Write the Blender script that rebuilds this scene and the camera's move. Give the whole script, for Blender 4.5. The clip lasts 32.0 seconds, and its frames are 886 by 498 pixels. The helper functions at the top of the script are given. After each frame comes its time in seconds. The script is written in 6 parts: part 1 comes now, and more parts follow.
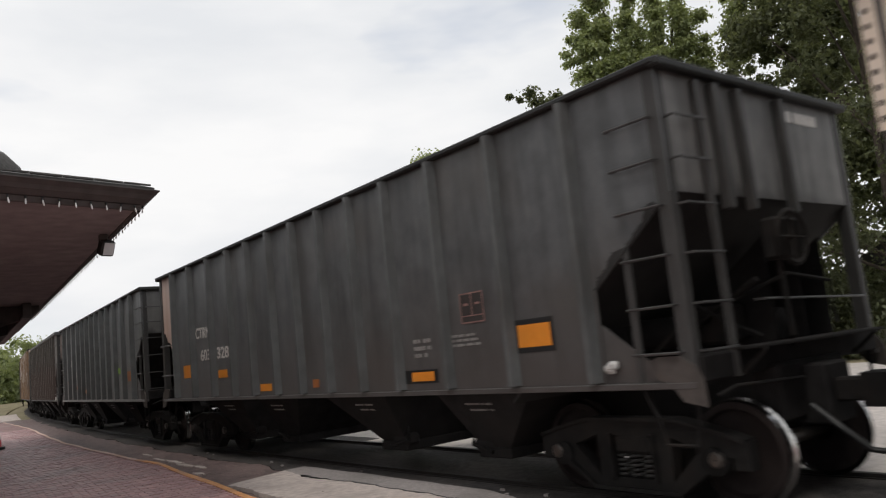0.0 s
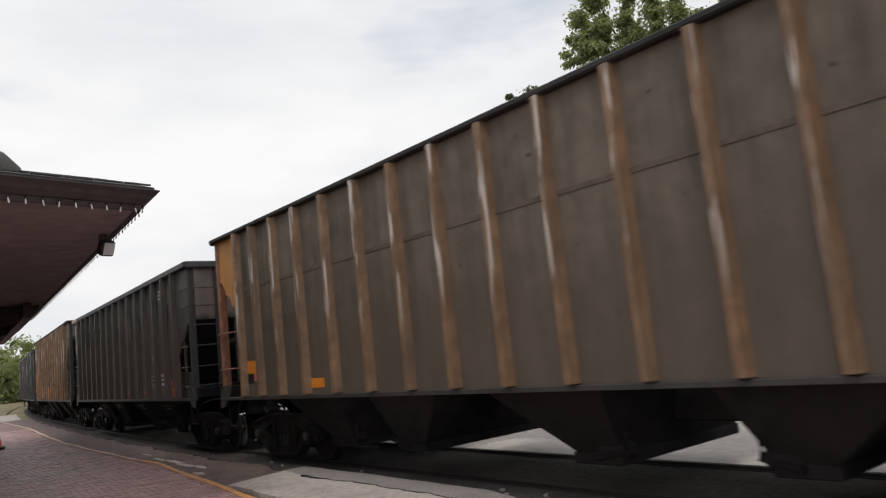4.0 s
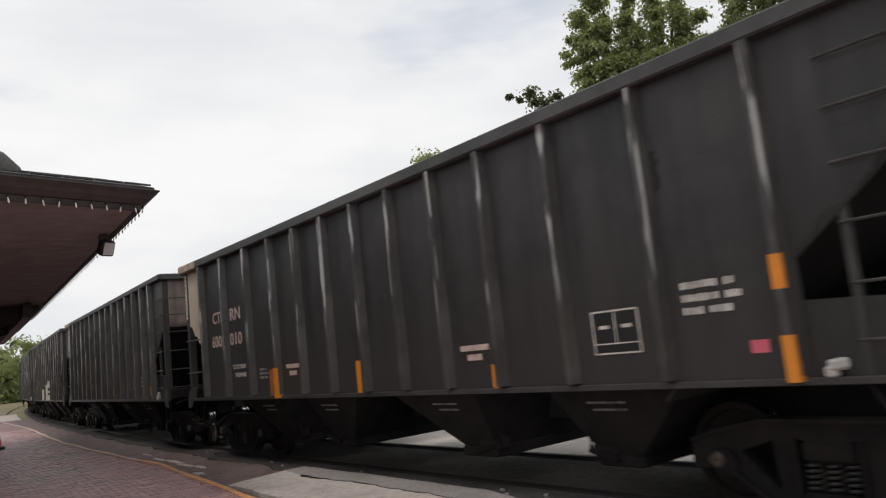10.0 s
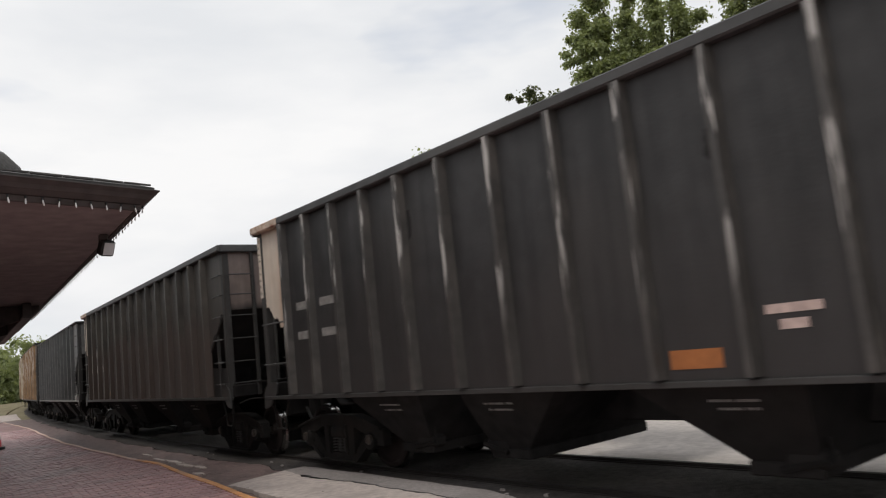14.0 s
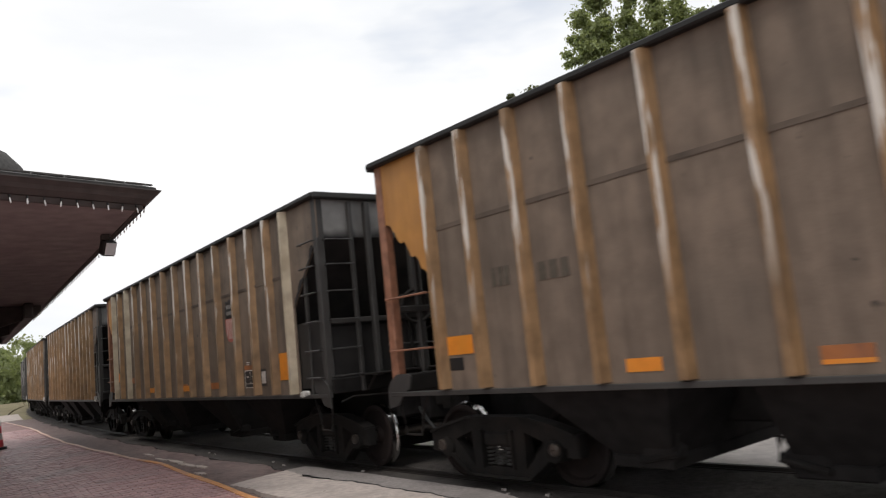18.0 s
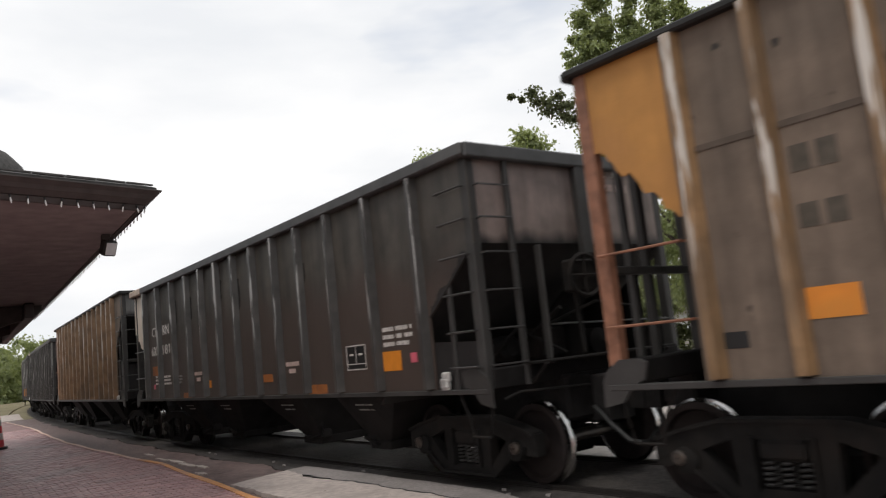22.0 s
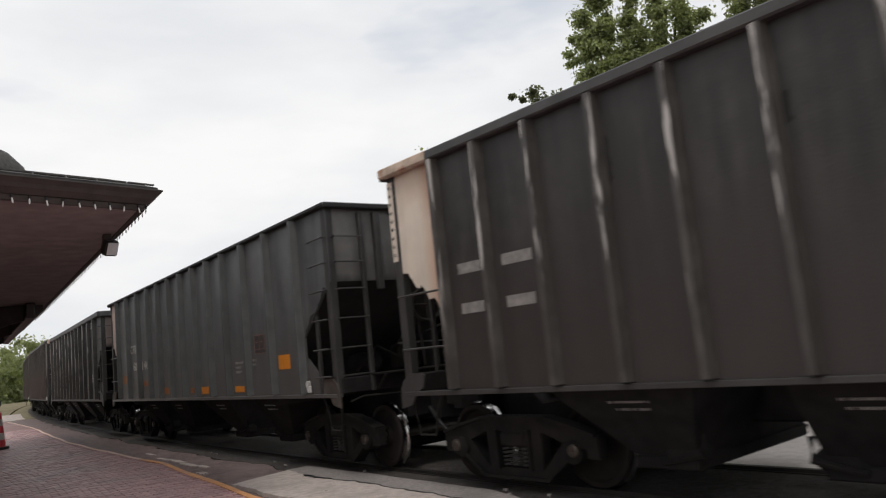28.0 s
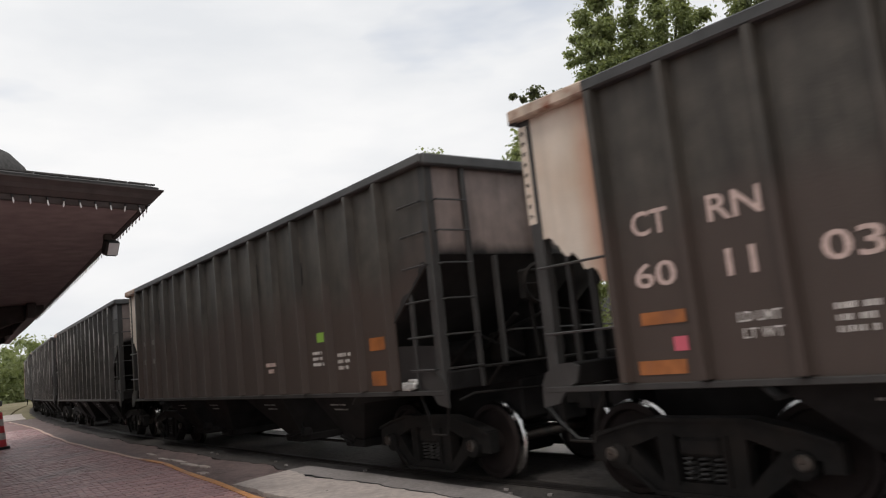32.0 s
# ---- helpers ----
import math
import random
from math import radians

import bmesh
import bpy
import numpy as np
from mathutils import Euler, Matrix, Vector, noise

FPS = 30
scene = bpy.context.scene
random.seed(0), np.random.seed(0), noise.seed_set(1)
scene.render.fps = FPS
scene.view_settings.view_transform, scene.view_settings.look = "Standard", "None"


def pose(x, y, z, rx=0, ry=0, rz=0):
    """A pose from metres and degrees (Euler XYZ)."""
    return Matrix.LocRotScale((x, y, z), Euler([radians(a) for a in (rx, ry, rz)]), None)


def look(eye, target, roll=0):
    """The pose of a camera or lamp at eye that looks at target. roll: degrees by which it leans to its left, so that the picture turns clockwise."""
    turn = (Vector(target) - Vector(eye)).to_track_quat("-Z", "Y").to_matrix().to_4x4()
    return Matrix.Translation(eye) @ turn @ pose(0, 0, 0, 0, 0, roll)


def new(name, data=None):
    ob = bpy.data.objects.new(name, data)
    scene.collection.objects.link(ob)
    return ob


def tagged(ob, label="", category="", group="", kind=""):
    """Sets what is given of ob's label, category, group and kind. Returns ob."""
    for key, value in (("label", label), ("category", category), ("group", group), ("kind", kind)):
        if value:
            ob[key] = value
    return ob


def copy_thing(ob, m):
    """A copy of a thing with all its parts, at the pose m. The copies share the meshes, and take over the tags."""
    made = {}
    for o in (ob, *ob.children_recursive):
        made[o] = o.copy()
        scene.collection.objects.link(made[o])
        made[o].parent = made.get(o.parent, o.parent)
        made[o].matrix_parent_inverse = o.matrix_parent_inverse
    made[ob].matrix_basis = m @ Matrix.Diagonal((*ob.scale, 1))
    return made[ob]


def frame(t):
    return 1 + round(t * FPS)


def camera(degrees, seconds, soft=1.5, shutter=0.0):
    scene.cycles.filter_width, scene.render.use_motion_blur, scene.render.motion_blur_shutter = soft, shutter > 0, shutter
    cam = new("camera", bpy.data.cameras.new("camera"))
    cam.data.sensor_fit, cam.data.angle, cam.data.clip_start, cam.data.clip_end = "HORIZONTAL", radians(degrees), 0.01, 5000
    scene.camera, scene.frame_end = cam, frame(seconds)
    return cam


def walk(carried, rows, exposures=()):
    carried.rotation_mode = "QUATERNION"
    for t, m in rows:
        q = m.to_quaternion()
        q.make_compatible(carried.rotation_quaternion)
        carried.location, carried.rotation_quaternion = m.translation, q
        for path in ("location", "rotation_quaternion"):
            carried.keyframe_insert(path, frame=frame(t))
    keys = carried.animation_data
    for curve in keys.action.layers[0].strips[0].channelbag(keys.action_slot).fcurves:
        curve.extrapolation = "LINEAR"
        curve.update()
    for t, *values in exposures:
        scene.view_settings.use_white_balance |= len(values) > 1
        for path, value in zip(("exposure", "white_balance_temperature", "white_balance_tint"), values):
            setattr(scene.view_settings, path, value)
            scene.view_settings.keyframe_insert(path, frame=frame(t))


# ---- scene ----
cam = camera(62.083, 32.0, soft=1.2, shutter=0.13)
EYE_Z = 1.526


def cam_pose(yaw):
    return pose(0, 0, EYE_Z, 90 + 7.70, 5.897, yaw)


walk(cam, [(t, cam_pose(y)) for t, y in (
    (0, 0), (8, 0), (16, 0), (17, 0.035), (18, 0.11), (19, 0.145), (23, 0.145), (26, 0.17), (29, 0.26), (32, 0.285))],
     exposures=[(0, 0.12), (4.2, 0.12), (4.8, 0.18), (6.8, 0.2), (7.8, 0.1), (15.8, 0.1), (17, 0.2), (17.7, 0.33), (21.3, 0.33), (22.3, 0.18), (23, 0.14), (24, 0.2), (25, 0.1), (32, 0.12)])

# ---------------------------------------------------------------- sky and sun
SUN_AZ, SUN_EL = radians(-162), radians(62)
world = bpy.data.worlds.new("sky")
scene.world = world
world.use_nodes = True
wn, wl = world.node_tree.nodes, world.node_tree.links
wn.clear()
w_out = wn.new("ShaderNodeOutputWorld")
w_bg_sky, w_bg_cloud = wn.new("ShaderNodeBackground"), wn.new("ShaderNodeBackground")
w_sky = wn.new("ShaderNodeTexSky")
w_sky.sky_type, w_sky.sun_disc = "NISHITA", False
w_sky.sun_elevation, w_sky.sun_rotation = SUN_EL, SUN_AZ
w_bg_sky.inputs["Strength"].default_value = 0.13
wl.new(w_sky.outputs[0], w_bg_sky.inputs["Color"])
w_co = wn.new("ShaderNodeTexCoord")
w_map = wn.new("ShaderNodeMapping")
w_map.inputs["Scale"].default_value = (1.0, 1.0, 3.2)
w_map.inputs["Rotation"].default_value = (0.0, 0.12, 0.4)
w_noise = wn.new("ShaderNodeTexNoise")
w_noise.inputs["Scale"].default_value, w_noise.inputs["Detail"].default_value = 1.7, 5
w_noise.inputs["Roughness"].default_value = 0.55
w_cover = wn.new("ShaderNodeValToRGB")
w_cover.color_ramp.elements[0].position, w_cover.color_ramp.elements[1].position = 0.30, 0.47
w_cover.color_ramp.elements[0].color = (0.5, 0.5, 0.5, 1)
w_noise2 = wn.new("ShaderNodeTexNoise")
w_noise2.inputs["Scale"].default_value, w_noise2.inputs["Detail"].default_value = 2.6, 6
w_shade = wn.new("ShaderNodeValToRGB")
w_shade.color_ramp.elements[0].position, w_shade.color_ramp.elements[1].position = 0.34, 0.62
w_shade.color_ramp.elements[0].color = (0.74, 0.755, 0.78, 1)
w_shade.color_ramp.elements[1].color = (0.89, 0.886, 0.886, 1)
w_mix = wn.new("ShaderNodeMixShader")
wl.new(w_co.outputs["Generated"], w_map.inputs["Vector"])
for nd in (w_noise, w_noise2):
    wl.new(w_map.outputs[0], nd.inputs["Vector"])
wl.new(w_noise.outputs["Fac"], w_cover.inputs[0])
wl.new(w_noise2.outputs["Fac"], w_shade.inputs[0])
wl.new(w_shade.outputs[0], w_bg_cloud.inputs["Color"])
w_bg_cloud.inputs["Strength"].default_value = 1.0
wl.new(w_cover.outputs[0], w_mix.inputs[0])
wl.new(w_bg_sky.outputs[0], w_mix.inputs[1])
wl.new(w_bg_cloud.outputs[0], w_mix.inputs[2])
wl.new(w_mix.outputs[0], w_out.inputs[0])

sun_data = bpy.data.lights.new("sun", "SUN")
sun_data.energy, sun_data.angle, sun_data.color = 0.95, radians(14), (1.0, 0.95, 0.88)
sun = new("sun", sun_data)
sun.matrix_world = look((60 * math.cos(SUN_EL) * math.sin(SUN_AZ), 60 * math.cos(SUN_EL) * math.cos(SUN_AZ), 60 * math.sin(SUN_EL)), (0, 0, 0))


# ---------------------------------------------------------------- materials
def mat(name, base, rough=0.8, metal=0.0, grain=(6.0, 0.25), stain=None, streak=0.0, bump=(40.0, 0.1), spec=0.4,
        random_tint=0.0, island_tint=0.0, stain_scale=0.7, streak_tone=0.45, streak_scale=3.0, spots=None, vary=False, creep=None, low=None, soot=None, dust=0.0):
    """A paint or earth surface: base colour, fine grain, broad stains, vertical streaks, relief."""
    m = bpy.data.materials.new(name)
    m.use_nodes = True
    nt = m.node_tree
    N, Lk = nt.nodes, nt.links
    bsdf = N["Principled BSDF"]
    co = N.new("ShaderNodeTexCoord")
    place = co.outputs["Object"]
    if vary:
        info, add = N.new("ShaderNodeObjectInfo"), N.new("ShaderNodeVectorMath")
        mul = N.new("ShaderNodeMath")
        mul.operation, mul.inputs[1].default_value = "MULTIPLY", 37.0
        Lk.new(info.outputs["Random"], mul.inputs[0])
        Lk.new(place, add.inputs[0])
        Lk.new(mul.outputs[0], add.inputs[1])
        place = add.outputs[0]
    bsdf.inputs["Roughness"].default_value, bsdf.inputs["Metallic"].default_value = rough, metal
    bsdf.inputs["Specular IOR Level"].default_value = spec
    bsdf.inputs["Sheen Weight"].default_value, bsdf.inputs["Sheen Roughness"].default_value = dust, 0.4

    def mixed(a, b, fac, kind="MIX"):
        nd = N.new("ShaderNodeMix")
        nd.data_type, nd.blend_type = "RGBA", kind
        for sock, val in ((nd.inputs[6], a), (nd.inputs[7], b), (nd.inputs[0], fac)):
            if hasattr(val, "is_linked"):
                Lk.new(val, sock)
            else:
                sock.default_value = val
        return nd.outputs[2]

    def noise_fac(scale, lo, hi, detail=4, stretch=None):
        nd = N.new("ShaderNodeTexNoise")
        nd.inputs["Scale"].default_value, nd.inputs["Detail"].default_value = scale, detail
        if stretch:
            mp = N.new("ShaderNodeMapping")
            mp.inputs["Scale"].default_value = stretch
            Lk.new(place, mp.inputs["Vector"])
            Lk.new(mp.outputs[0], nd.inputs["Vector"])
        else:
            Lk.new(place, nd.inputs["Vector"])
        rp = N.new("ShaderNodeMapRange")
        rp.inputs["From Min"].default_value, rp.inputs["From Max"].default_value = lo, hi
        Lk.new(nd.outputs["Fac"], rp.inputs["Value"])
        return rp.outputs[0]

    def scaled(c, k):
        return (*[min(1, v * k) for v in c[:3]], 1)

    col = mixed(scaled(base, 1 - grain[1]), scaled(base, 1 + grain[1]), noise_fac(grain[0], 0.3, 0.7))
    if stain:
        col = mixed(col, (*stain[:3], 1), noise_fac(stain_scale, 0.5, 0.75, 6))
    if streak:
        dark = mixed(col, (streak_tone, streak_tone, streak_tone, 1), 1.0, "MULTIPLY")
        col2 = N.new("ShaderNodeMath")
        col2.operation = "MULTIPLY"
        col2.inputs[1].default_value = streak
        Lk.new(noise_fac(streak_scale, 0.42, 0.68, 5, (1.6, 1.6, 0.16)), col2.inputs[0])
        col = mixed(col, dark, col2.outputs[0])
    if spots:
        worn = noise_fac(spots[1], spots[2], spots[2] + 0.06, 3, spots[3] if len(spots) > 3 else None)
        if len(spots) > 4:
            sep4, mr4, ml4 = N.new("ShaderNodeSeparateXYZ"), N.new("ShaderNodeMapRange"), N.new("ShaderNodeMath")
            Lk.new(co.outputs["Object"], sep4.inputs[0])
            Lk.new(sep4.outputs[2], mr4.inputs["Value"])
            mr4.inputs["From Min"].default_value, mr4.inputs["From Max"].default_value = spots[4], spots[4] + 0.9
            ml4.operation = "MULTIPLY"
            Lk.new(mr4.outputs[0], ml4.inputs[0])
            Lk.new(worn, ml4.inputs[1])
            worn = ml4.outputs[0]
            mr6, ml6, ab6 = N.new("ShaderNodeMapRange"), N.new("ShaderNodeMath"), N.new("ShaderNodeMath")
            ab6.operation = "ABSOLUTE"
            Lk.new(sep4.outputs[1], ab6.inputs[0])
            Lk.new(ab6.outputs[0], mr6.inputs["Value"])
            mr6.inputs["From Min"].default_value, mr6.inputs["From Max"].default_value = 1.655, 1.675
            ml6.operation = "MULTIPLY"
            Lk.new(mr6.outputs[0], ml6.inputs[0])
            Lk.new(worn, ml6.inputs[1])
            worn = ml6.outputs[0]
        col = mixed(col, (*spots[0], 1), worn)
    if creep:
        sep, mr, ml = N.new("ShaderNodeSeparateXYZ"), N.new("ShaderNodeMapRange"), N.new("ShaderNodeMath")
        Lk.new(co.outputs["Object"], sep.inputs[0])
        Lk.new(sep.outputs[0], mr.inputs["Value"])
        mr.inputs["From Min"].default_value, mr.inputs["From Max"].default_value = creep[1], creep[2]
        ml.operation = "MULTIPLY"
        Lk.new(mr.outputs[0], ml.inputs[0])
        Lk.new(noise_fac(1.6, 0.2, 0.5), ml.inputs[1])
        reach = ml.outputs[0]
        if len(creep) > 3:
            mr5, ml5 = N.new("ShaderNodeMapRange"), N.new("ShaderNodeMath")
            Lk.new(sep.outputs[2], mr5.inputs["Value"])
            mr5.inputs["From Min"].default_value, mr5.inputs["From Max"].default_value = creep[3], creep[3] - 0.6
            ml5.operation = "MULTIPLY"
            Lk.new(mr5.outputs[0], ml5.inputs[0])
            Lk.new(reach, ml5.inputs[1])
            reach = ml5.outputs[0]
        col = mixed(col, (*creep[0], 1), reach)
    if low:
        sep2, wob = N.new("ShaderNodeSeparateXYZ"), N.new("ShaderNodeMath")
        Lk.new(co.outputs["Object"], sep2.inputs[0])
        wob.operation, wob.inputs[1].default_value = "MULTIPLY_ADD", 0.9
        Lk.new(noise_fac(0.8, 0.2, 0.8, 5), wob.inputs[0])
        Lk.new(sep2.outputs[2], wob.inputs[2])
        mr2 = N.new("ShaderNodeMapRange")
        mr2.inputs["From Min"].default_value, mr2.inputs["From Max"].default_value = low[1] + 0.45 + low[2], low[1] + 0.45 - low[2]
        Lk.new(wob.outputs[0], mr2.inputs["Value"])
        col = mixed(col, mixed(col, (*low[0], 1), low[3]), mr2.outputs[0])
    # turns the colour black below a wavering height
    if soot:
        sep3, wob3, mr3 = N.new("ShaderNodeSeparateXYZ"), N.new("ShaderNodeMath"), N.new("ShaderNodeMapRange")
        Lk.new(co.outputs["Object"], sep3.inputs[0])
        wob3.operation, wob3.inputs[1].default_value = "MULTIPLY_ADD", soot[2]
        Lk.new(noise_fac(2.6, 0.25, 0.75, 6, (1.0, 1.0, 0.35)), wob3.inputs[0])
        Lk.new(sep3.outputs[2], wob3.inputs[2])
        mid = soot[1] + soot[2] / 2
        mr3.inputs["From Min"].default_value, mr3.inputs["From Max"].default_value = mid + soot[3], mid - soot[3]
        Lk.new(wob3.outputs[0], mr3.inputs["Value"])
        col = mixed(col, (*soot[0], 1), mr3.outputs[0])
    if random_tint or island_tint:
        src = N.new("ShaderNodeObjectInfo").outputs["Random"] if random_tint else N.new("ShaderNodeNewGeometry").outputs["Random Per Island"]
        k = random_tint or island_tint
        rp = N.new("ShaderNodeMapRange")
        rp.inputs["To Min"].default_value, rp.inputs["To Max"].default_value = 1 - k, 1 + k
        Lk.new(src, rp.inputs["Value"])
        cb = N.new("ShaderNodeCombineColor")
        for i in range(3):
            Lk.new(rp.outputs[0], cb.inputs[i])
        col = mixed(col, cb.outputs[0], 1.0, "MULTIPLY")
    Lk.new(col, bsdf.inputs["Base Color"])
    if bump:
        nd = N.new("ShaderNodeTexNoise")
        nd.inputs["Scale"].default_value, nd.inputs["Detail"].default_value = bump[0], 5
        Lk.new(place, nd.inputs["Vector"])
        bp = N.new("ShaderNodeBump")
        bp.inputs["Strength"].default_value, bp.inputs["Distance"].default_value = bump[1], 0.02
        Lk.new(nd.outputs["Fac"], bp.inputs["Height"])
        Lk.new(bp.outputs[0], bsdf.inputs["Normal"])
    return m


M_GRAY = mat("weathered_grey_paint", (0.073, 0.075, 0.077), 0.44, stain=(0.066, 0.06, 0.055), streak=0.8, grain=(4, 0.24), vary=True, low=((0.058, 0.049, 0.045), 1.7, 0.5, 0.75), dust=0.14)
M_BLACK = mat("dusty_black_paint", (0.031, 0.03, 0.0305), 0.5, stain=(0.041, 0.0375, 0.036), streak=0.8, grain=(4, 0.24), vary=True, low=((0.03, 0.0265, 0.0255), 1.8, 0.6, 0.7), creep=((0.0125, 0.012, 0.012), 4.8, 5.5, 2.85), dust=0.05)
M_DARK = mat("coal_brown_black_paint", (0.0325, 0.03, 0.0287), 0.5, stain=(0.039, 0.034, 0.0315), streak=0.85, grain=(4, 0.26), vary=True, low=((0.034, 0.0275, 0.0253), 2.2, 0.4, 0.7), creep=((0.0125, 0.0115, 0.011), 4.8, 5.5, 2.85), dust=0.05)
M_BROWN = mat("coal_stained_brown_paint", (0.055, 0.0475, 0.039), 0.54, stain=(0.045, 0.038, 0.032), streak=0.85, grain=(4, 0.28), vary=True, low=((0.056, 0.039, 0.032), 2.45, 0.22, 0.85), creep=((0.015, 0.0135, 0.0125), 4.9, 5.6, 2.75), dust=0.06)
# end sheets go black just above their lower edge
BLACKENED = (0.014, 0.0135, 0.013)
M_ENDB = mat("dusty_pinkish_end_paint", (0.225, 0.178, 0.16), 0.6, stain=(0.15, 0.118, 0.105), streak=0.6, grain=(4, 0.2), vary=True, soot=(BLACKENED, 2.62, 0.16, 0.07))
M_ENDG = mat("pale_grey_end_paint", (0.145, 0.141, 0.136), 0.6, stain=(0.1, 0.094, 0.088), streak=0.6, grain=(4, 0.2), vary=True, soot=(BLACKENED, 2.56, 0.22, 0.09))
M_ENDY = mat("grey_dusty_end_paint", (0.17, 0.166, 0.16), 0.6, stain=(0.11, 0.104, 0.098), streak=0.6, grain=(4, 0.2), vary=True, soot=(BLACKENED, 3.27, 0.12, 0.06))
M_SEAM = mat("coal_darkened_seam", (0.085, 0.064, 0.049), 0.75, stain=(0.13, 0.1, 0.075), stain_scale=1.5, grain=(4, 0.3), vary=True)
M_JACK = mat("rusty_grey_bracket", (0.056, 0.047, 0.042), 0.75, stain=(0.066, 0.04, 0.026), stain_scale=2.0, grain=(8, 0.3), vary=True)
M_TAN = mat("dust_browned_yellow_sheet", (0.155, 0.117, 0.089), 0.75, stain=(0.104, 0.082, 0.064), streak=0.6, grain=(4, 0.2),
            spots=((0.03, 0.026, 0.022), 7.0, 0.70), vary=True)
M_RIB_Y = mat("rusty_yellow_stake_paint", (0.26, 0.158, 0.08), 0.45, stain=(0.16, 0.11, 0.07), streak=0.5, grain=(5, 0.25),
              spots=((0.55, 0.51, 0.46), 3.0, 0.5, (5.0, 5.0, 0.5), 1.7), vary=True)
M_TAN_D = mat("coal_darkened_yellow_sheet", (0.122, 0.098, 0.077), 0.7, stain=(0.08, 0.065, 0.052), streak=0.7, grain=(4, 0.22),
              spots=((0.03, 0.026, 0.022), 7.0, 0.70), vary=True, low=((0.08, 0.062, 0.048), 2.3, 0.4, 0.7))
M_RIB_YD = mat("coal_darkened_stake_paint", (0.2, 0.122, 0.07), 0.45, stain=(0.12, 0.085, 0.06), streak=0.5, grain=(5, 0.25),
               spots=((0.5, 0.46, 0.42), 3.0, 0.53, (5.0, 5.0, 0.45), 1.7), vary=True)
M_PALE_Y = mat("pale_riveted_stake_paint", (0.42, 0.36, 0.27), 0.7, stain=(0.2, 0.15, 0.09), grain=(5, 0.2))
M_PANEL_Y = mat("clean_yellow_end_paint", (0.42, 0.2, 0.05), 0.6, stain=(0.3, 0.14, 0.05), streak=0.3, grain=(4, 0.1), vary=True)
M_PANEL_P = mat("pinkish_primer_end_paint", (0.5, 0.385, 0.335), 0.65, stain=(0.44, 0.28, 0.21), streak=0.25, grain=(3, 0.08),
                creep=((0.36, 0.16, 0.11), -5.78, -5.42), vary=True)
M_PANEL_W = mat("bleached_white_end_paint", (0.6, 0.52, 0.44), 0.65, stain=(0.5, 0.37, 0.27), streak=0.25, grain=(3, 0.08),
                creep=((0.38, 0.15, 0.07), -5.78, -5.44), vary=True)
M_RIB_K = mat("worn_black_stake_paint", (0.046, 0.043, 0.041), 0.36, stain=(0.08, 0.074, 0.068), grain=(6, 0.2), stain_scale=2.0,
              spots=((0.38, 0.37, 0.36), 3.0, 0.52, (5.0, 5.0, 0.5), 1.6), vary=True)
M_RIB_T = mat("dusty_dark_stake_paint", (0.052, 0.048, 0.045), 0.38, stain=(0.095, 0.086, 0.078), grain=(6, 0.2), stain_scale=2.0,
              spots=((0.4, 0.38, 0.36), 3.0, 0.52, (5.0, 5.0, 0.5), 1.6), vary=True)
M_RIB_G = mat("worn_grey_stake_paint", (0.085, 0.088, 0.088), 0.58, stain=(0.055, 0.053, 0.05), grain=(5, 0.15), streak=0.4, vary=True)
M_CHORD = mat("dark_dusty_top_chord", (0.05, 0.05, 0.05), 0.55, stain=(0.085, 0.083, 0.08), grain=(4, 0.25), vary=True)
M_RIM = mat("blackened_top_chord", (0.02, 0.0205, 0.02), 0.6, stain=(0.035, 0.035, 0.033), grain=(4, 0.25), spec=0.25, vary=True)
M_CHORD_W = mat("scuffed_bleached_chord", (0.44, 0.35, 0.28), 0.65, stain=(0.2, 0.062, 0.026), stain_scale=7.0, grain=(5, 0.3), vary=True)
M_SPRAY_D = mat("olive_spray_outline", (0.13, 0.125, 0.09), 0.6, grain=(5, 0.2), bump=None)
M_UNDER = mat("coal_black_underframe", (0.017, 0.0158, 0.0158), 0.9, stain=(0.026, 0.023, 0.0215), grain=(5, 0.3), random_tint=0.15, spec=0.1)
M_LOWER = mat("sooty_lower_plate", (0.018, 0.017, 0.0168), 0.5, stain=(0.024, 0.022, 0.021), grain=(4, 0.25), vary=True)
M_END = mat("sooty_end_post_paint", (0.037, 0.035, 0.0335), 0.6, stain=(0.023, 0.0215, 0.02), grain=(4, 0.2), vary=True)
M_JETBLACK = mat("black_slope_sheet", (0.016, 0.015, 0.0145), 0.85, stain=(0.024, 0.022, 0.02), grain=(4, 0.3))
M_TRUCK = mat("greasy_truck_iron", (0.0115, 0.0105, 0.01), 0.85, stain=(0.022, 0.0175, 0.015), stain_scale=2.5, grain=(8, 0.3), spec=0.2)
M_STEEL = mat("polished_wheel_tread", (0.5, 0.49, 0.48), 0.18, 1.0, grain=(20, 0.08), bump=None)
M_AXLE = mat("bare_axle_steel", (0.07, 0.062, 0.056), 0.4, 0.6, grain=(12, 0.25), stain=(0.12, 0.09, 0.07), stain_scale=6.0, bump=None)
M_WHEEL = mat("dusty_wheel_plate", (0.019, 0.0155, 0.0155), 0.75, stain=(0.026, 0.019, 0.017), grain=(6, 0.3), spec=0.1)
M_RAIL = mat("rusty_rail", (0.019, 0.0155, 0.014), 0.6, 0.1, grain=(8, 0.2))
M_RUNG = mat("worn_grab_iron", (0.052, 0.05, 0.049), 0.45, 0.2, grain=(8, 0.3))
M_RUNG_R = mat("rusty_orange_grab_iron", (0.22, 0.1, 0.06), 0.6, grain=(8, 0.3))
